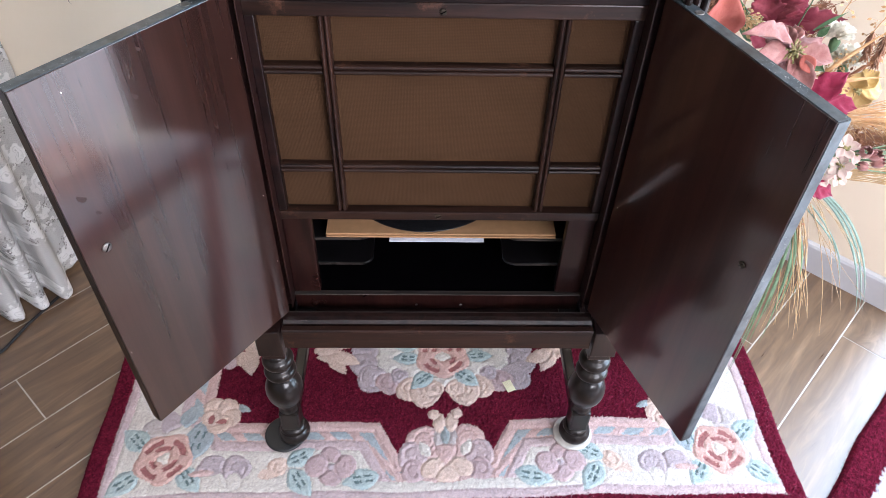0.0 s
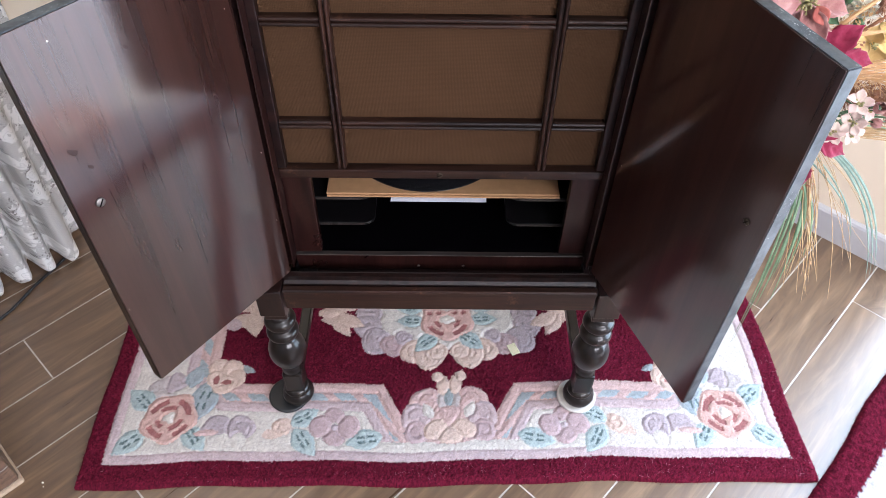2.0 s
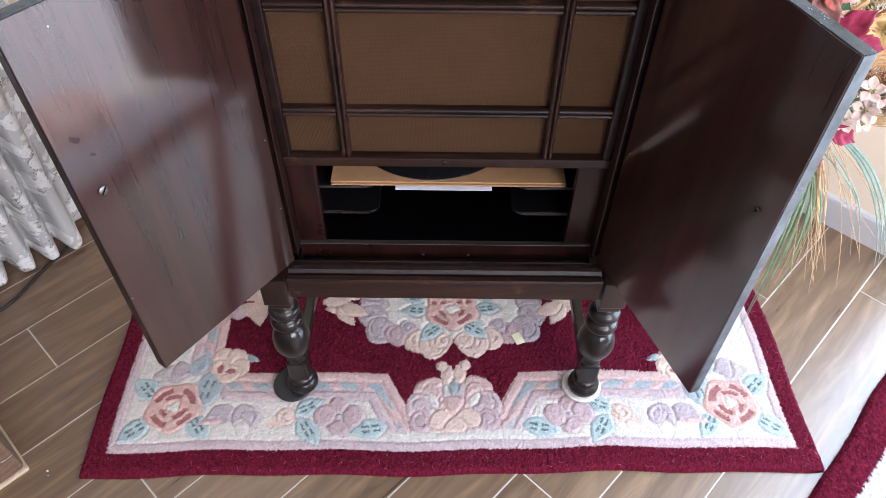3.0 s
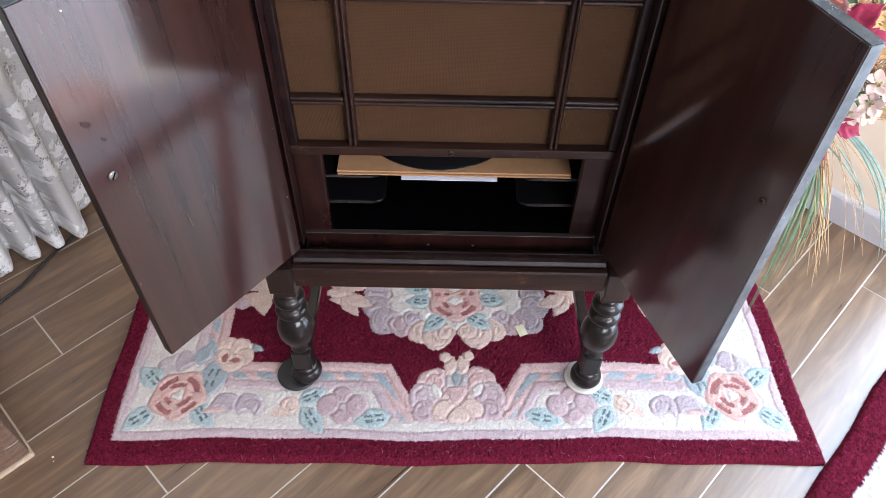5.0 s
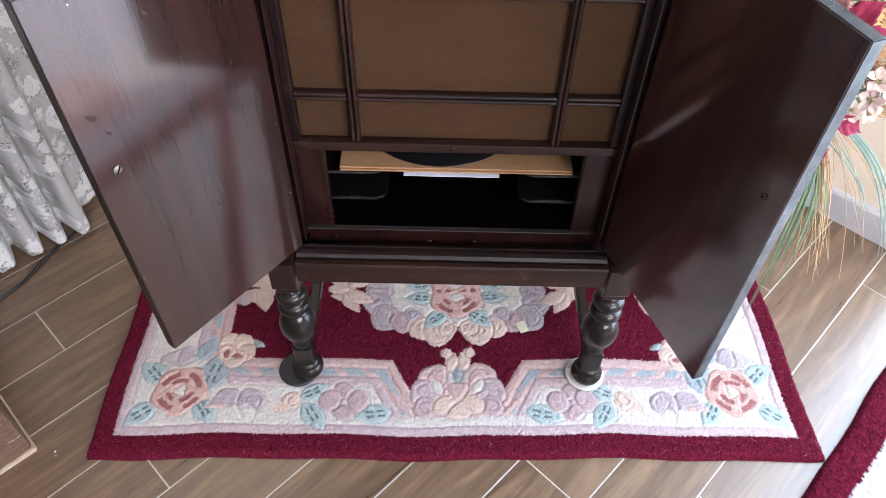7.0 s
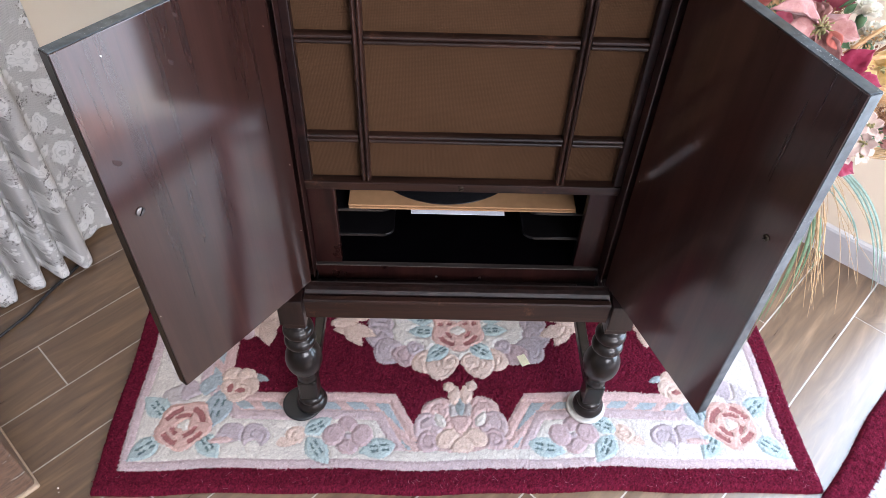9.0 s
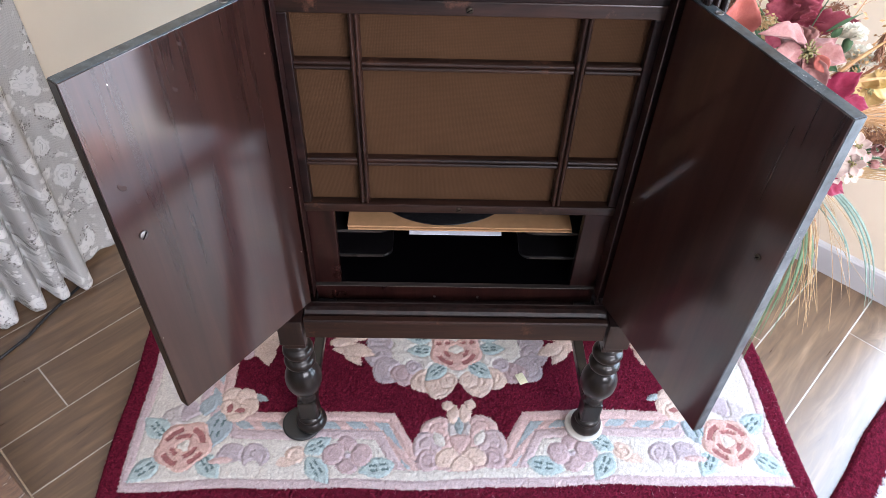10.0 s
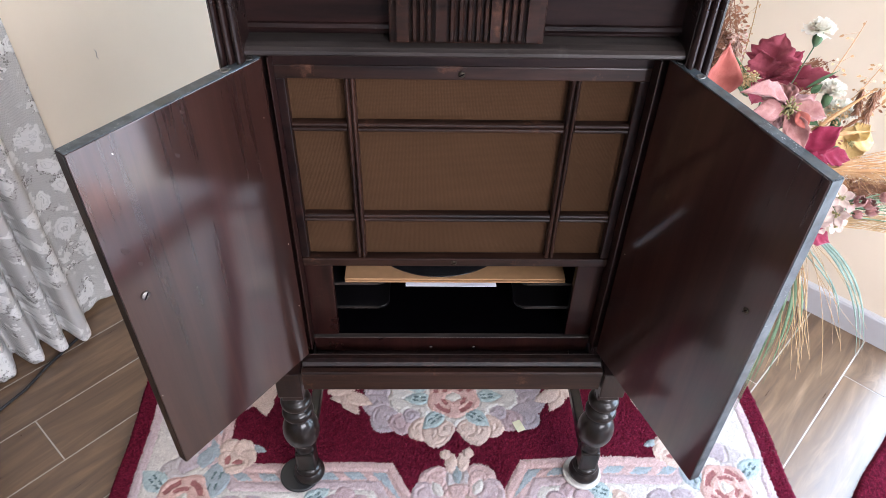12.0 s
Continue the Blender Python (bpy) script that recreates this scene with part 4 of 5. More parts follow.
def silk(name, a, b, rough=0.75, scale=30, thin=0.0):
    m = Mat(name, rough, spec=0.2)
    f = m.noise(m.map((1, 1, 1)), scale, 5, 0.6)
    fine = m.noise(m.map((1, 1, 1)), scale * 9, 4, 0.65)
    c = m.mix(m.ramp(f, (0.3, 0.0), (0.7, 1.0)), a, b)
    m.colour(m.mix(m.ramp(fine, (0.5, 0.0), (0.75, 0.4)), c, tuple(x * 0.75 for x in a)))
    m.b.inputs["Sheen Weight"].default_value = 0.15
    m.bump(m.noise(m.map((1, 1, 1)), scale * 6, 3), 0.3, 0.002)
    if thin:
        through_light = m.n.new("ShaderNodeBsdfTranslucent")
        through_light.inputs[0].default_value = (*b, 1)
        both = m.n.new("ShaderNodeMixShader")
        both.inputs[0].default_value = thin
        m.m.node_tree.links.new(m.b.outputs[0], both.inputs[1])
        m.m.node_tree.links.new(through_light.outputs[0], both.inputs[2])
        end = next(x for x in m.n if x.type == "OUTPUT_MATERIAL")
        m.m.node_tree.links.new(both.outputs[0], end.inputs[0])
    return m.m


BURGUNDY = silk("burgundy_silk", (0.20, 0.022, 0.045), (0.36, 0.080, 0.105))
MAGENTA = silk("magenta_silk", (0.17, 0.008, 0.030), (0.27, 0.02, 0.055))
CORAL = silk("coral_silk", (0.38, 0.095, 0.075), (0.46, 0.14, 0.11))
PINK = silk("pale_pink_silk", (0.27, 0.105, 0.10), (0.41, 0.215, 0.185), scale=60)
DUSTY = silk("dusty_rose_silk", (0.30, 0.15, 0.125), (0.50, 0.33, 0.25), scale=80)
IVORY = silk("ivory_petal", (0.78, 0.73, 0.62), (0.86, 0.82, 0.72), thin=0.45)
BLOSSOM = silk("blush_petal", (0.56, 0.36, 0.33), (0.66, 0.56, 0.46))
YELLOW = silk("yellow_petal", (0.66, 0.44, 0.16), (0.78, 0.58, 0.29))
STEMG = silk("green_stem", (0.05, 0.10, 0.045), (0.10, 0.17, 0.08))
BLADE = silk("green_grass_blade", (0.12, 0.20, 0.11), (0.22, 0.33, 0.20))
MINT = silk("mint_grass_blade", (0.15, 0.23, 0.19), (0.27, 0.37, 0.31))
STRAW = silk("straw", (0.36, 0.22, 0.10), (0.50, 0.33, 0.17))
TAN = silk("tan_dried_grass", (0.50, 0.27, 0.12), (0.66, 0.40, 0.20))
BROWN = silk("brown_seed_head", (0.19, 0.080, 0.042), (0.32, 0.145, 0.075))
STAMEN = silk("green_gold_stamen", (0.16, 0.17, 0.07), (0.45, 0.36, 0.16), scale=200)
CERAMIC = plain("brown_ceramic", (0.16, 0.09, 0.06), 0.3, coat=0.4)
VX, VY = 0.56, 0.20
vase_top = Vector((VX, VY, 0.62))
flowers = thing("flower_arrangement", (0.0, 0.0, 0.0), "floor vase of silk poinsettias, carnations and dried grasses on the rug", "flowers")
ob = part("vase", lathe([(0.060, 0.0165), (0.064, 0.03), (0.072, 0.12), (0.085, 0.30), (0.080, 0.42), (0.055, 0.54), (0.050, 0.58), (0.062, 0.62), (0.056, 0.621), (0.045, 0.58)], 32), CERAMIC, flowers, "brown ceramic floor vase")
ob.location = (VX, VY, 0)
frng = random.Random(11)
TO_EYE = Vector((-0.45, -0.70, 0.55)).normalized()


def petal(bm, base, tip, width, normal=TO_EYE, bend=0.05, jag=0.0, fat=0.45, cup=0.15, nu=12, nv=4, vein=0.05, teeth=4.5):
    """A leaf-shaped sheet with a mid crease, curled along its length."""
    base, tip = Vector(base), Vector(tip)
    along = tip - base
    side = along.cross(normal).normalized()
    up = side.cross(along).normalized()
    rows = []
    for i in range(nu + 1):
        t = i / nu
        w = width * (math.sin(math.pi * t ** (math.log(0.5) / math.log(fat))) ** (0.75 if t < fat else 1.25) if 0 < t < 1 else 0.02)
        w *= 1 + jag * ((t * teeth) % 1.0 - 0.5)
        mid = base + along * t + up * bend * along.length * math.sin(math.pi * (0.15 + 0.85 * t))
        row = []
        for j in range(-nv, nv + 1):
            k = j / nv
            ripple = 0.05 * width * math.sin(7 * t + 3 * k + width * 900)
            rib = vein * w * math.sin(math.tau * (3.2 * t - 0.9 * abs(k)))
            p = mid + side * w * k * 0.5 + up * (cup * w * abs(k) + ripple * abs(k) + rib)
            p += along * 0.05 * jag * 4 * abs(k) ** 2 * math.sin(math.pi * t)
            row.append(bm.verts.new(p + up * 0.06 * width * noise.noise(p * 45)))
        rows.append(row)
    for a, b in zip(rows, rows[1:]):
        for j in range(2 * nv):
            bm.faces.new((a[j], a[j + 1], b[j + 1], b[j])).smooth = True


def silk_part(name, bm, material, label=""):
    ob = part(name, bm, material, flowers, label)
    m = ob.modifiers.new("cloth", "SOLIDIFY")
    m.thickness = 0.0006
    return ob


def leaf_part(name, material, base, tip, width, bloom=None, **kw):
    bm = bmesh.new()
    petal(bm, base, tip, width, **kw)
    ob = silk_part(name, bm, material)
    if bloom is not None:
        ob.parent = bloom
    return ob


def stem(a, b, r=0.0016, material=STEMG, sag=0.03, name="stem"):
    a, b = Vector(a), Vector(b)
    pts = [a.lerp(b, t) + Vector((0, 0, sag * math.sin(math.pi * t))) for t in (0, 0.2, 0.4, 0.6, 0.8, 1)]
    return part(name, tube(pts, r, 5), material, flowers)


def stamens(c, r, n, name, label):
    bm = bmesh.new()
    for k in range(n):
        off = Vector((frng.gauss(0, 1), frng.gauss(0, 1), frng.gauss(0, 1))).normalized()
        off = (off + TO_EYE * 0.9).normalized() * r * frng.uniform(0.6, 1.1)
        tube([Vector(c), Vector(c) + off * 0.6, Vector(c) + off], [0.0006, 0.0007, 0.0016], 4, bm)
        bmesh.ops.create_icosphere(bm, subdivisions=1, radius=0.0019, matrix=Matrix.Translation(Vector(c) + off))
    return part(name, bm, STAMEN, flowers, label)


# burgundy poinsettia: three broad jagged leaves over smaller ones
hub = (0.545, 0.205, 0.850)
bloom = stamens((0.510, 0.185, 0.858), 0.015, 30, "poinsettia", "burgundy silk poinsettia with golden stamens")
for tip, w in (((0.562, 0.225, 0.924), 0.080), ((0.600, 0.215, 0.898), 0.044), ((0.530, 0.220, 0.895), 0.056), ((0.636, 0.150, 0.884), 0.040), ((0.610, 0.165, 0.858), 0.030), ((0.516, 0.17, 0.82), 0.04), ((0.571, 0.17, 0.826), 0.04)):
    twist = (TO_EYE + Vector((frng.uniform(-0.25, 0.25), frng.uniform(-0.25, 0.25), frng.uniform(-0.3, 0.3)))).normalized()
    leaf_part("burgundy_petal", BURGUNDY, hub, tip, w, bloom, normal=twist, jag=0.36, fat=0.46, bend=frng.uniform(-0.05, 0.06), nu=36, nv=5, vein=0.025, teeth=5.5)
stem(vase_top, hub)
# coral leaf
leaf_part("coral_leaf", CORAL, (0.412, 0.10, 0.884), (0.413, 0.10, 0.968), 0.058, bend=0.0, fat=0.34, cup=0.3, normal=(TO_EYE + Vector((0.45, 0.1, 0))).normalized())
stem(vase_top, (0.418, 0.10, 0.892))
# pale pink poinsettia
hub = (0.508, 0.055, 0.884)
bloom = stamens((0.508, 0.045, 0.890), 0.017, 44, "poinsettia", "pale pink silk poinsettia with green stamens")
for tip, w in (((0.420, 0.035, 0.922), 0.034), ((0.440, 0.02, 0.898), 0.034), ((0.572, 0.045, 0.872), 0.034), ((0.536, 0.01, 0.836), 0.036), ((0.462, 0.08, 0.914), 0.036), ((0.568, 0.085, 0.888), 0.040), ((0.512, 0.01, 0.842), 0.036), ((0.528, 0.10, 0.900), 0.034), ((0.474, 0.03, 0.858), 0.036), ((0.556, 0.04, 0.848), 0.032), ((0.498, 0.085, 0.912), 0.030)):
    twist = (TO_EYE + Vector((frng.uniform(-0.6, 0.6), frng.uniform(-0.6, 0.6), frng.uniform(-0.6, 0.6)))).normalized()
    leaf_part("pink_petal", (PINK, PINK, DUSTY)[int(w * 1000) % 3], hub, tip, w, bloom, normal=twist, fat=0.52, bend=frng.uniform(-0.22, 0.24), cup=frng.uniform(-0.4, 0.55), jag=0.14, vein=0.09)
leaf_part("pink_leaf", CORAL, (0.515, 0.03, 0.892), (0.528, 0.01, 0.872), 0.022, bend=0.1)
stem(vase_top, hub)
# magenta leaves
for base, tip, w in (((0.555, 0.05, 0.800), (0.612, 0.055, 0.850), 0.042), ((0.585, 0.05, 0.805), (0.648, 0.05, 0.788), 0.030), ((0.545, 0.04, 0.80), (0.60, 0.02, 0.79), 0.04), ((0.560, -0.03, 0.715), (0.614, -0.035, 0.686), 0.030), ((0.565, -0.02, 0.67), (0.578, -0.03, 0.62), 0.024)):
    leaf_part("magenta_leaf", MAGENTA, base, tip, w, jag=0.20, bend=0.06, nu=18, vein=0.07)
stem(vase_top, (0.57, 0.05, 0.80))
# yellow flower
bloom = stamens((0.668, 0.098, 0.790), 0.008, 16, "yellow_flower", "soft yellow silk flower")
for k in range(7):
    a = math.tau * k / 7
    leaf_part("yellow_petal", YELLOW, (0.668, 0.105, 0.790), (0.668 + 0.042 * math.cos(a), 0.10 + 0.01 * math.sin(3 * a), 0.790 + 0.040 * math.sin(a)), 0.034, bloom, normal=(TO_EYE + Vector((0.5 * math.cos(5 * a), 0.4 * math.sin(3 * a), 0.5 * math.sin(2 * a)))).normalized(), fat=0.6, bend=0.1 * math.cos(3 * a))
stem(vase_top, (0.668, 0.105, 0.790))


def carnation(c, r, tall=1.0):
    """A head of many frilled fan petals over a green cup."""
    c = Vector(c)
    bm = bmesh.new()
    for k in range(30):
        lift = frng.uniform(0.0, 1.0) ** 0.7 * 1.45
        a = k * 2.39996
        out = Vector((math.cos(a) * math.cos(lift), math.sin(a) * math.cos(lift), math.sin(lift) * tall))
        side = Vector((-math.sin(a), math.cos(a), frng.uniform(-0.4, 0.4))).normalized()
        up = out.cross(side).normalized()
        size = r * frng.uniform(0.85, 1.12)
        phase = frng.uniform(0, 6)
        rows = []
        for i in range(5):
            u = 0.12 + 0.88 * i / 4
            row = []
            for j in range(11):
                s = -0.75 + 1.5 * j / 10
                frill = 0.07 * u * u * math.sin(15 * s + phase) + 0.07 * u * math.sin(6 * s + phase * 2)
                edge = 1 + (0.05 * (-1) ** j if i == 4 else 0)
                row.append(bm.verts.new(c - Vector((0, 0, r * 0.35)) + (out * math.cos(s) * edge + side * math.sin(s) * 0.85 + up * frill) * size * u))
            rows.append(row)
        for p, q in zip(rows, rows[1:]):
            for j in range(10):
                bm.faces.new((p[j], p[j + 1], q[j + 1], q[j])).smooth = True
    part("carnation", bm, IVORY, flowers, "ivory white carnation head")
    cup = part("calyx", lathe([(0.002, -0.02), (0.007, -0.012), (0.008, 0.0), (0.004, 0.006)], 10), STEMG, flowers)
    cup.location = c - Vector((0, 0, r * 0.55))
    stem(vase_top, c - Vector((0, 0, r * 0.55 + 0.018)), 0.001)


carnation((0.556, 0.12, 0.986), 0.026, 0.6)
carnation((0.611, 0.12, 0.878), 0.024)
carnation((0.644, 0.12, 0.834), 0.031)
leaf_part("green_leaf", STEMG, (0.568, 0.12, 0.880), (0.612, 0.12, 0.912), 0.006, bend=0.1)
leaf_part("green_leaf", STEMG, (0.580, 0.12, 0.872), (0.594, 0.12, 0.888), 0.012)
leaf_part("green_leaf", STEMG, (0.56, 0.10, 0.85), (0.59, 0.08, 0.835), 0.02)


def blossom(c, r, aim):
    c, aim = Vector(c), Vector(aim).normalized()
    side = aim.cross(Vector((0, 0, 1))).normalized()
    up = side.cross(aim)
    heart = stamens(c + aim * 0.002, 0.006, 8, "blossom", "small cream and pink blossom")
    for k in range(5):
        a = math.tau * k / 5 + 0.3
        leaf_part("blossom_petal", BLOSSOM, c, c + r * (math.cos(a) * side + math.sin(a) * up) + aim * r * 0.3, r * 0.72, heart, normal=(aim + Vector((0.3 * math.cos(2 * a), 0.3 * math.sin(3 * a), 0.2))).normalized(), fat=0.6, bend=0.16 * math.sin(4 * a + c.z * 90), nu=7, nv=3, jag=0.08)


for c, r, aim in (((0.598, -0.03, 0.776), 0.020, (-0.2, -0.7, 0.7)), ((0.602, -0.035, 0.746), 0.020, (-0.5, -0.8, 0.2)), ((0.583, -0.03, 0.724), 0.019, (-0.3, -0.9, 0.3)), ((0.612, -0.03, 0.722), 0.018, (0.2, -0.9, 0.2)), ((0.622, -0.02, 0.755), 0.017, (0.5, -0.7, 0.5))):
    blossom(c, r, aim)
    stem(vase_top, c, 0.0012)


def bud(c, r, way):
    """A furled rosebud of wrapped petals."""
    bm = bmesh.new()
    for k in range(6):
        a = math.tau * k / 6
        petal(bm, (0.2 * r * math.cos(a), 0.2 * r * math.sin(a), -r), (0.55 * r * math.cos(a + 0.5), 0.55 * r * math.sin(a + 0.5), r * 0.9), r * 1.2, normal=Vector((math.cos(a), math.sin(a), 0.1)), bend=0.32, cup=-0.35, fat=0.55, nu=6, nv=3)
    ob = silk_part("rosebud", bm, PINK, "small pink rosebud")
    ob.matrix_local = Matrix.Translation(c) @ Vector(way).to_track_quat("Z", "Y").to_matrix().to_4x4()


for c, r, way in (((0.634, -0.03, 0.768), 0.0100, (-0.2, -0.7, 0.7)), ((0.651, -0.03, 0.762), 0.0095, (0.3, -0.6, 0.6)), ((0.662, -0.03, 0.748), 0.0095, (0.6, -0.6, 0.4)), ((0.642, -0.03, 0.740), 0.0080, (0.9, -0.4, -0.1)), ((0.672, -0.03, 0.775), 0.0085, (0.7, -0.3, 0.5))):
    bud(c, r, way)
    stem((0.58, 0.0, 0.73), c, 0.0011, sag=0.005)


def blade(pts, width, material, name="grass_blade"):
    """A long flat blade through a few points, folded down its middle."""
    pts = [Vector(p) for p in pts]
    bm = bmesh.new()
    rows = []
    n = 14
    for i in range(n + 1):
        t = i / n
        a, b, c = pts
        p = a * (1 - t) ** 2 + b * 2 * t * (1 - t) + c * t * t
        way = (b - a) * (1 - t) + (c - b) * t
        side = way.cross(TO_EYE).normalized()
        w = width * min(1.0, 2.5 * (1.02 - t)) * 0.5
        rows.append([bm.verts.new(p - side * w), bm.verts.new(p + TO_EYE * w * 0.5), bm.verts.new(p + side * w)])
    for u, v in zip(rows, rows[1:]):
        for j in (0, 1):
            bm.faces.new((u[j], u[j + 1], v[j + 1], v[j]))
    return silk_part(name, bm, material)


root = Vector((0.585, 0.06, 0.66))
for dz in (0, 0.007, 0.014):
    blade((root, (0.725 + dz * 0.6, 0.0, 0.62 + dz), (0.815 + dz * 0.4, 0.0, 0.345 + dz * 1.5)), 0.0045, MINT)
for tip, mat, w in (((0.640, 0.0, 0.43), BLADE, 0.005), ((0.652, 0.0, 0.36), BLADE, 0.0045), ((0.632, 0.0, 0.35), BLADE, 0.0055), ((0.622, 0.01, 0.31), BLADE, 0.005), ((0.645, -0.01, 0.28), BLADE, 0.005), ((0.630, 0.0, 0.25), BLADE, 0.005),
                    ((0.618, 0.0, 0.15), BLADE, 0.004), ((0.628, 0.01, 0.13), BLADE, 0.004), ((0.610, 0.02, 0.12), BLADE, 0.0045), ((0.60, 0.0, 0.18), BLADE, 0.004), ((0.668, 0.0, 0.40), BLADE, 0.004), ((0.71, 0.0, 0.50), MINT, 0.003), ((0.72, -0.02, 0.47), MINT, 0.003)):
    t = Vector(tip)
    blade((root + Vector((frng.uniform(-0.02, 0.02), frng.uniform(-0.04, 0), frng.uniform(-0.05, 0))), (t.x - 0.01, -0.01, 0.56), t), w, mat)


def strands(name, material, root, tips, r, label=""):
    bm = bmesh.new()
    for mid, tip in tips:
        a, b, c = Vector(root), Vector(mid), Vector(tip)
        pts = [a * (1 - t) ** 2 + b * 2 * t * (1 - t) + c * t * t for t in [k / 8 for k in range(9)]]
        tube(pts, [r, r, r, r * 0.9, r * 0.9, r * 0.8, r * 0.7, r * 0.6, r * 0.3], 4, bm)
    return tagged(part(name, bm, material, flowers, label), kind="stuff")


def around(n, tip, spread, mid, mspread):
    for _ in range(n):
        yield (tuple(m + frng.gauss(0, mspread) for m in mid), tuple(p + frng.gauss(0, spread) for p in tip))


strands("straw_tuft", STRAW, (0.60, 0.03, 0.64), around(20, (0.685, 0.0, 0.34), 0.022, (0.645, 0.0, 0.53), 0.014), 0.0009, "pale straw strands hanging down")
strands("straw_tuft", STRAW, (0.60, 0.03, 0.66), around(8, (0.735, 0.0, 0.42), 0.04, (0.68, 0.0, 0.60), 0.02), 0.0007, "pale straw strands hanging down")
strands("straw_tuft", STRAW, (0.58, 0.0, 0.70), around(30, (0.86, 0.0, 0.655), 0.030, (0.70, -0.01, 0.72), 0.016), 0.0008, "pale straw strands spreading sideways")
strands("dried_grass_tuft", TAN, (0.57, 0.05, 0.76), around(26, (0.80, 0.03, 0.80), 0.035, (0.66, 0.04, 0.80), 0.012), 0.0009, "tan dried grass strands")
strands("green_grass_tuft", BLADE, (0.60, 0.0, 0.72), around(10, (0.86, 0.0, 0.70), 0.05, (0.70, 0.0, 0.76), 0.02), 0.0011, "thin green grass strands")


def plume(name, material, a, b, fluff, n, r=0.0008, label=""):
    """A feathery seed head: a stalk with fine hairs along it."""
    a, b = Vector(a), Vector(b)
    bm = tube([a, a.lerp(b, 0.5) + Vector((0, 0, 0.006)), b], [0.0016, 0.0014, 0.0008], 5)
    for _ in range(n):
        t = frng.random()
        p = a.lerp(b, t)
        way = Vector((frng.gauss(0, 1), frng.gauss(0, 1), frng.gauss(0, 0.9) - 0.3)).normalized() * fluff * frng.uniform(0.5, 1.0) + (b - a).normalized() * fluff * 0.8
        tube([p, p + way * 0.6, p + way + Vector((0, 0, -fluff * 0.25))], [r, r * 0.8, r * 0.3], 3, bm)
    return tagged(part(name, bm, material, flowers, label), kind="stuff")


plume("pampas_plume", BROWN, (0.60, 0.05, 0.742), (0.80, 0.04, 0.735), 0.042, 900, 0.0006, "russet feathery grass plume")
plume("pampas_plume", TAN, (0.62, 0.045, 0.765), (0.80, 0.04, 0.775), 0.030, 350, 0.0006, "tan feathery grass plume")


def sprig(a, b, n, size, material, label="dried sprig with small seed heads"):
    """A twig with grains."""
    a, b = Vector(a), Vector(b)
    mid = a.lerp(b, 0.5) + Vector((0.012, 0, 0.01))
    pts = [a * (1 - t) ** 2 + mid * 2 * t * (1 - t) + b * t * t for t in [k / 6 for k in range(7)]]
    bm = tube(pts, [0.0014, 0.0013, 0.0012, 0.001, 0.0009, 0.0008, 0.0005], 5)
    for _ in range(n):
        t = frng.uniform(0.35, 1.0)
        p = a * (1 - t) ** 2 + mid * 2 * t * (1 - t) + b * t * t
        q = p + Vector((frng.gauss(0, 1), frng.gauss(0, 0.6), frng.gauss(0, 0.8))).normalized() * size * frng.uniform(0.6, 2.2)
        tube([p, p.lerp(q, 0.6), q], [0.0004, 0.0004, 0.0003], 3, bm)
        petal(bm, q, q + (q - p).normalized() * size * 0.8 + Vector((0, 0, -size * 0.3)), size * 0.42, nu=3, nv=1)
    return tagged(part("dried_sprig", bm, material, flowers, label), kind="stuff")


sprig((0.50, 0.22, 0.84), (0.446, 0.25, 1.02), 60, 0.010, BROWN)
sprig((0.49, 0.22, 0.84), (0.430, 0.24, 0.93), 70, 0.010, BROWN)
sprig((0.48, 0.22, 0.84), (0.452, 0.22, 0.905), 46, 0.008, BROWN)
sprig((0.50, 0.22, 0.84), (0.500, 0.25, 1.03), 12, 0.006, STRAW)
sprig((0.638, 0.15, 0.770), (0.700, 0.15, 0.905), 16, 0.010, TAN)
sprig((0.60, 0.14, 0.775), (0.735, 0.15, 0.872), 40, 0.012, TAN)
sprig((0.64, 0.14, 0.790), (0.702, 0.14, 0.838), 26, 0.011, BROWN)
sprig((0.60, 0.16, 0.80), (0.648, 0.16, 0.975), 10, 0.010, TAN)
sprig((0.58, 0.20, 0.84), (0.645, 0.21, 0.880), 24, 0.009, BROWN)
sprig((0.56, -0.01, 0.66), (0.585, -0.02, 0.60), 16, 0.008, BROWN)

# dark filler foliage between the blooms
for a, b, w in (((0.50, 0.15, 0.80), (0.46, 0.12, 0.855), 0.026), ((0.54, 0.13, 0.80), (0.58, 0.10, 0.862), 0.024), ((0.55, 0.10, 0.78), (0.60, 0.09, 0.815), 0.022), ((0.58, 0.10, 0.76), (0.645, 0.09, 0.79), 0.020), ((0.52, 0.20, 0.82), (0.475, 0.20, 0.90), 0.022), ((0.56, 0.06, 0.74), (0.62, 0.03, 0.745), 0.022), ((0.56, 0.02, 0.72), (0.60, -0.01, 0.70), 0.02)):
    leaf_part("green_leaf", STEMG, a, b, w, bend=0.08)
sprig((0.55, 0.16, 0.80), (0.585, 0.13, 0.875), 60, 0.009, BROWN)
sprig((0.56, 0.10, 0.77), (0.62, 0.08, 0.808), 60, 0.009, BROWN)
sprig((0.58, 0.12, 0.78), (0.64, 0.10, 0.855), 40, 0.008, STRAW)
sprig((0.47, 0.20, 0.83), (0.420, 0.20, 0.90), 60, 0.009, BROWN)
sprig((0.58, 0.05, 0.73), (0.68, 0.03, 0.745), 60, 0.010, BROWN)

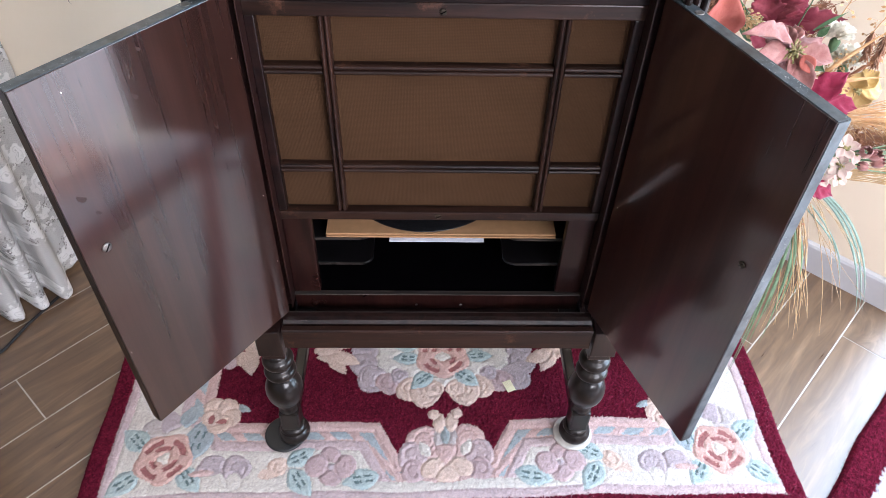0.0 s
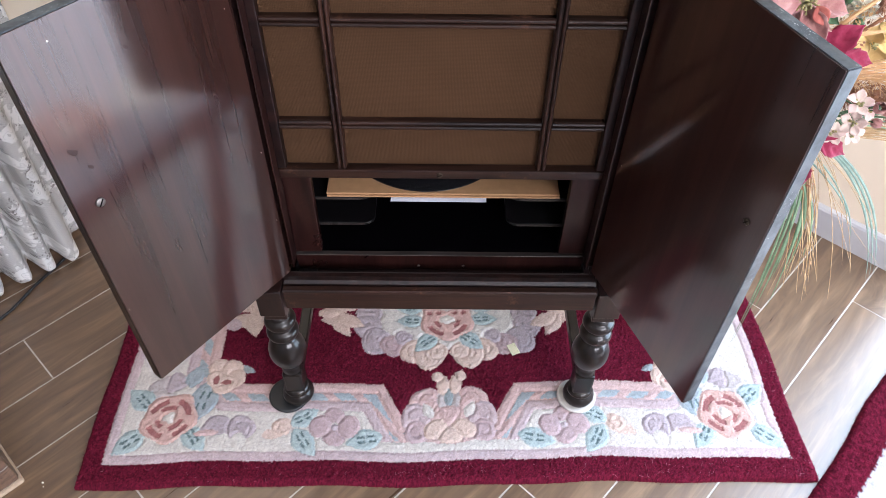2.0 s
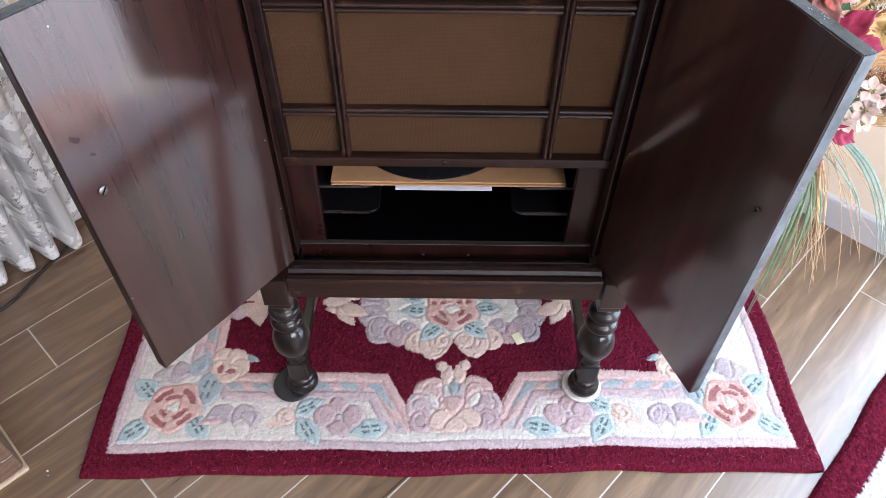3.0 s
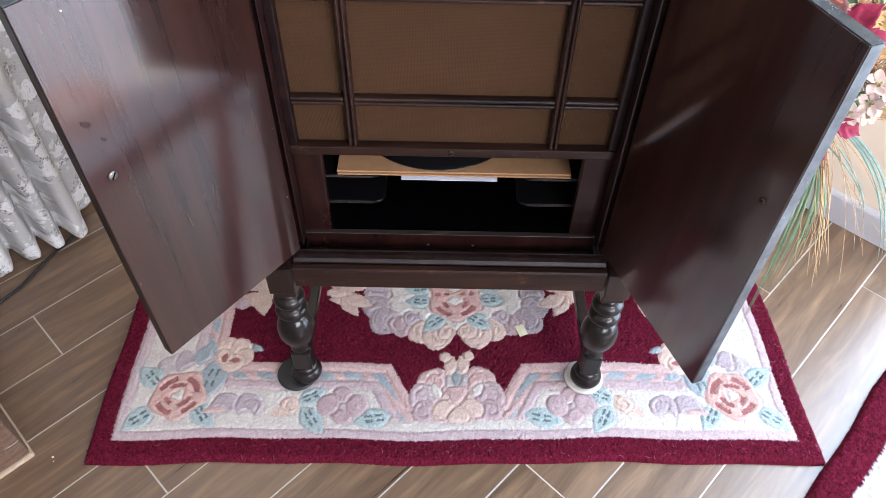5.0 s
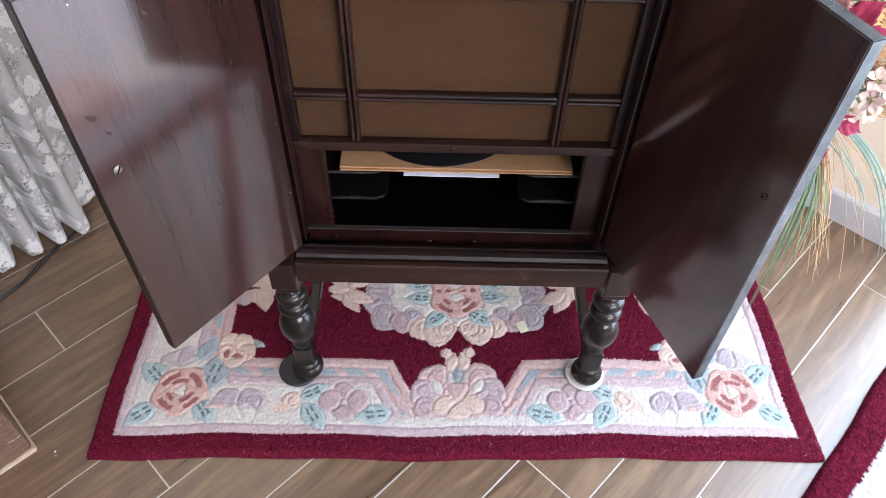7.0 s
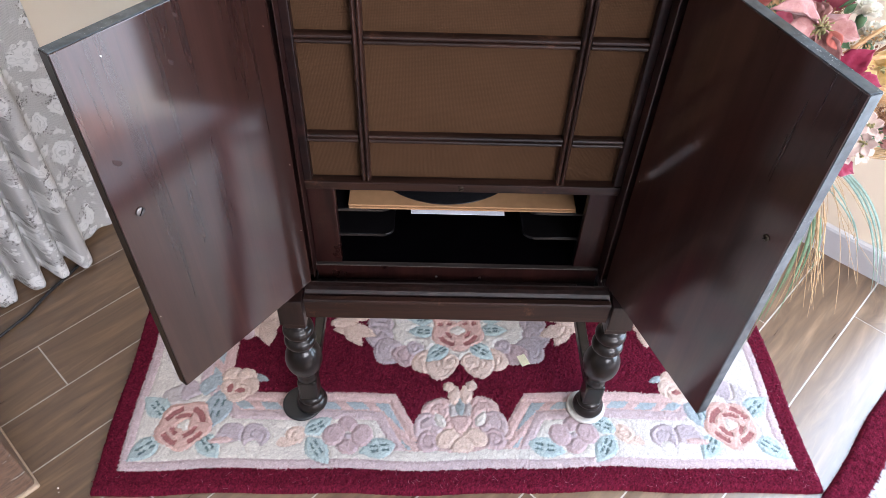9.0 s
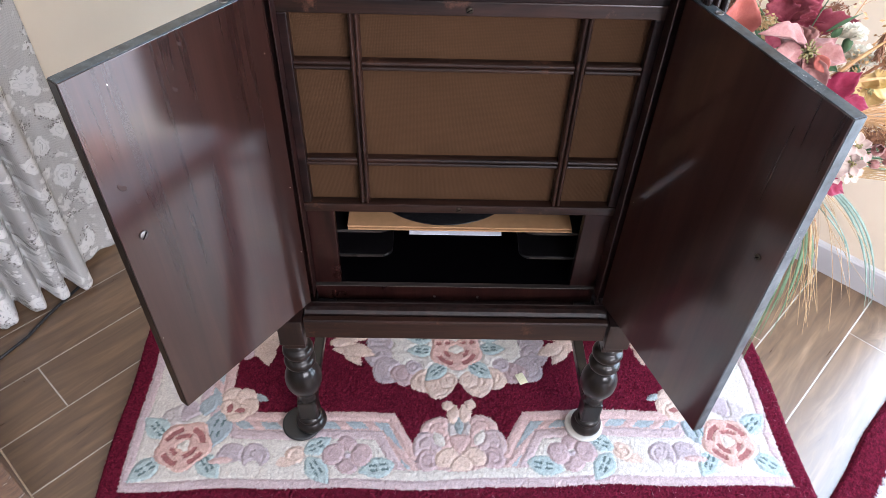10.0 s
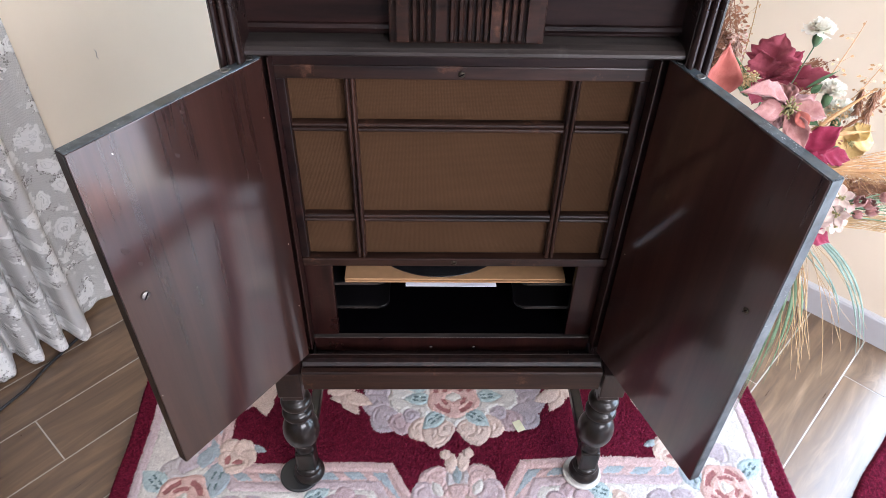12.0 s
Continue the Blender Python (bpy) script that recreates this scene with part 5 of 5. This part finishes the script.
plume("seed_tassel", BROWN, (0.470, 0.235, 0.865), (0.438, 0.25, 0.965), 0.024, 420, 0.0008, "brown dried seed tassel")
plume("seed_tassel", BROWN, (0.465, 0.23, 0.850), (0.425, 0.24, 0.915), 0.024, 420, 0.0008, "brown dried seed tassel")
plume("seed_tassel", BROWN, (0.708, 0.14, 0.868), (0.704, 0.14, 0.815), 0.010, 160, 0.0008, "brown dried seed tassel")
plume("seed_tassel", BROWN, (0.735, 0.14, 0.880), (0.745, 0.14, 0.825), 0.010, 160, 0.0008, "brown dried seed tassel")
plume("seed_tassel", BROWN, (0.575, 0.20, 0.868), (0.622, 0.205, 0.882), 0.012, 160, 0.0007, "brown dried seed tassel")
blade(((0.60, 0.10, 0.77), (0.66, 0.10, 0.83), (0.695, 0.10, 0.868)), 0.005, BROWN, "dried_leaf")
plume("seed_tassel", BROWN, (0.455, 0.19, 0.915), (0.425, 0.19, 0.955), 0.020, 300, 0.0009, "brown dried seed tassel")
plume("seed_tassel", BROWN, (0.440, 0.19, 0.890), (0.410, 0.18, 0.925), 0.018, 260, 0.0009, "brown dried seed tassel")
sprig((0.468, 0.21, 0.86), (0.436, 0.19, 0.985), 90, 0.011, BROWN)
sprig((0.455, 0.19, 0.86), (0.462, 0.18, 0.945), 60, 0.009, DUSTY, "dried sprig with dusty pink buds")
sprig((0.470, 0.17, 0.85), (0.478, 0.16, 0.885), 70, 0.009, STRAW)
blade(((0.576, 0.08, 0.815), (0.605, 0.08, 0.855), (0.660, 0.08, 0.905)), 0.006, TAN, "dried_leaf")
blade(((0.570, 0.07, 0.812), (0.610, 0.065, 0.832), (0.672, 0.06, 0.838)), 0.006, TAN, "dried_leaf")
plume("seed_tassel", BROWN, (0.650, 0.10, 0.890), (0.655, 0.10, 0.850), 0.010, 160, 0.0009, "brown dried seed tassel")
plume("seed_tassel", BROWN, (0.672, 0.10, 0.885), (0.676, 0.10, 0.838), 0.011, 180, 0.0009, "brown dried seed tassel")

# ---- floor planks ----
PITCH, LONG, GAP = 0.1485, 0.757, 0.0033
STARTS = {8: -0.585, 5: -0.590, 1: -0.050, -1: 0.134, 6: -0.20, 7: -0.24, 9: 0.05, 0: 0.35, 2: 0.12, 3: 0.10, 4: 0.02}
bm = boxes((GAP / 2, LONG - GAP / 2, GAP / 2, PITCH - GAP / 2, -0.008, 0.0), bevel=0.0005)
plank_mesh = bpy.data.meshes.new("plank")
bm.to_mesh(plank_mesh)
bm.free()
plank_mesh.materials.append(TILE)
rng = random.Random(4)
for k in range(-18, 11):
    d0 = -0.5725 + PITCH * k
    if d0 + PITCH < WALL_D or d0 > WALL_L:
        continue
    start = STARTS.get(k, rng.uniform(0, LONG))
    for j in range(-6, 3):
        a, b = max(start + j * LONG, WALL_S - 0.02), min(start + (j + 1) * LONG, WALL_R + 0.1)
        if b - a < 0.02:
            continue
        ob = new("plank", plank_mesh)
        ob.parent = floor
        ob.matrix_local = Matrix.LocRotScale((a, d0, 0), None, ((b - a) / LONG, 1, 1))
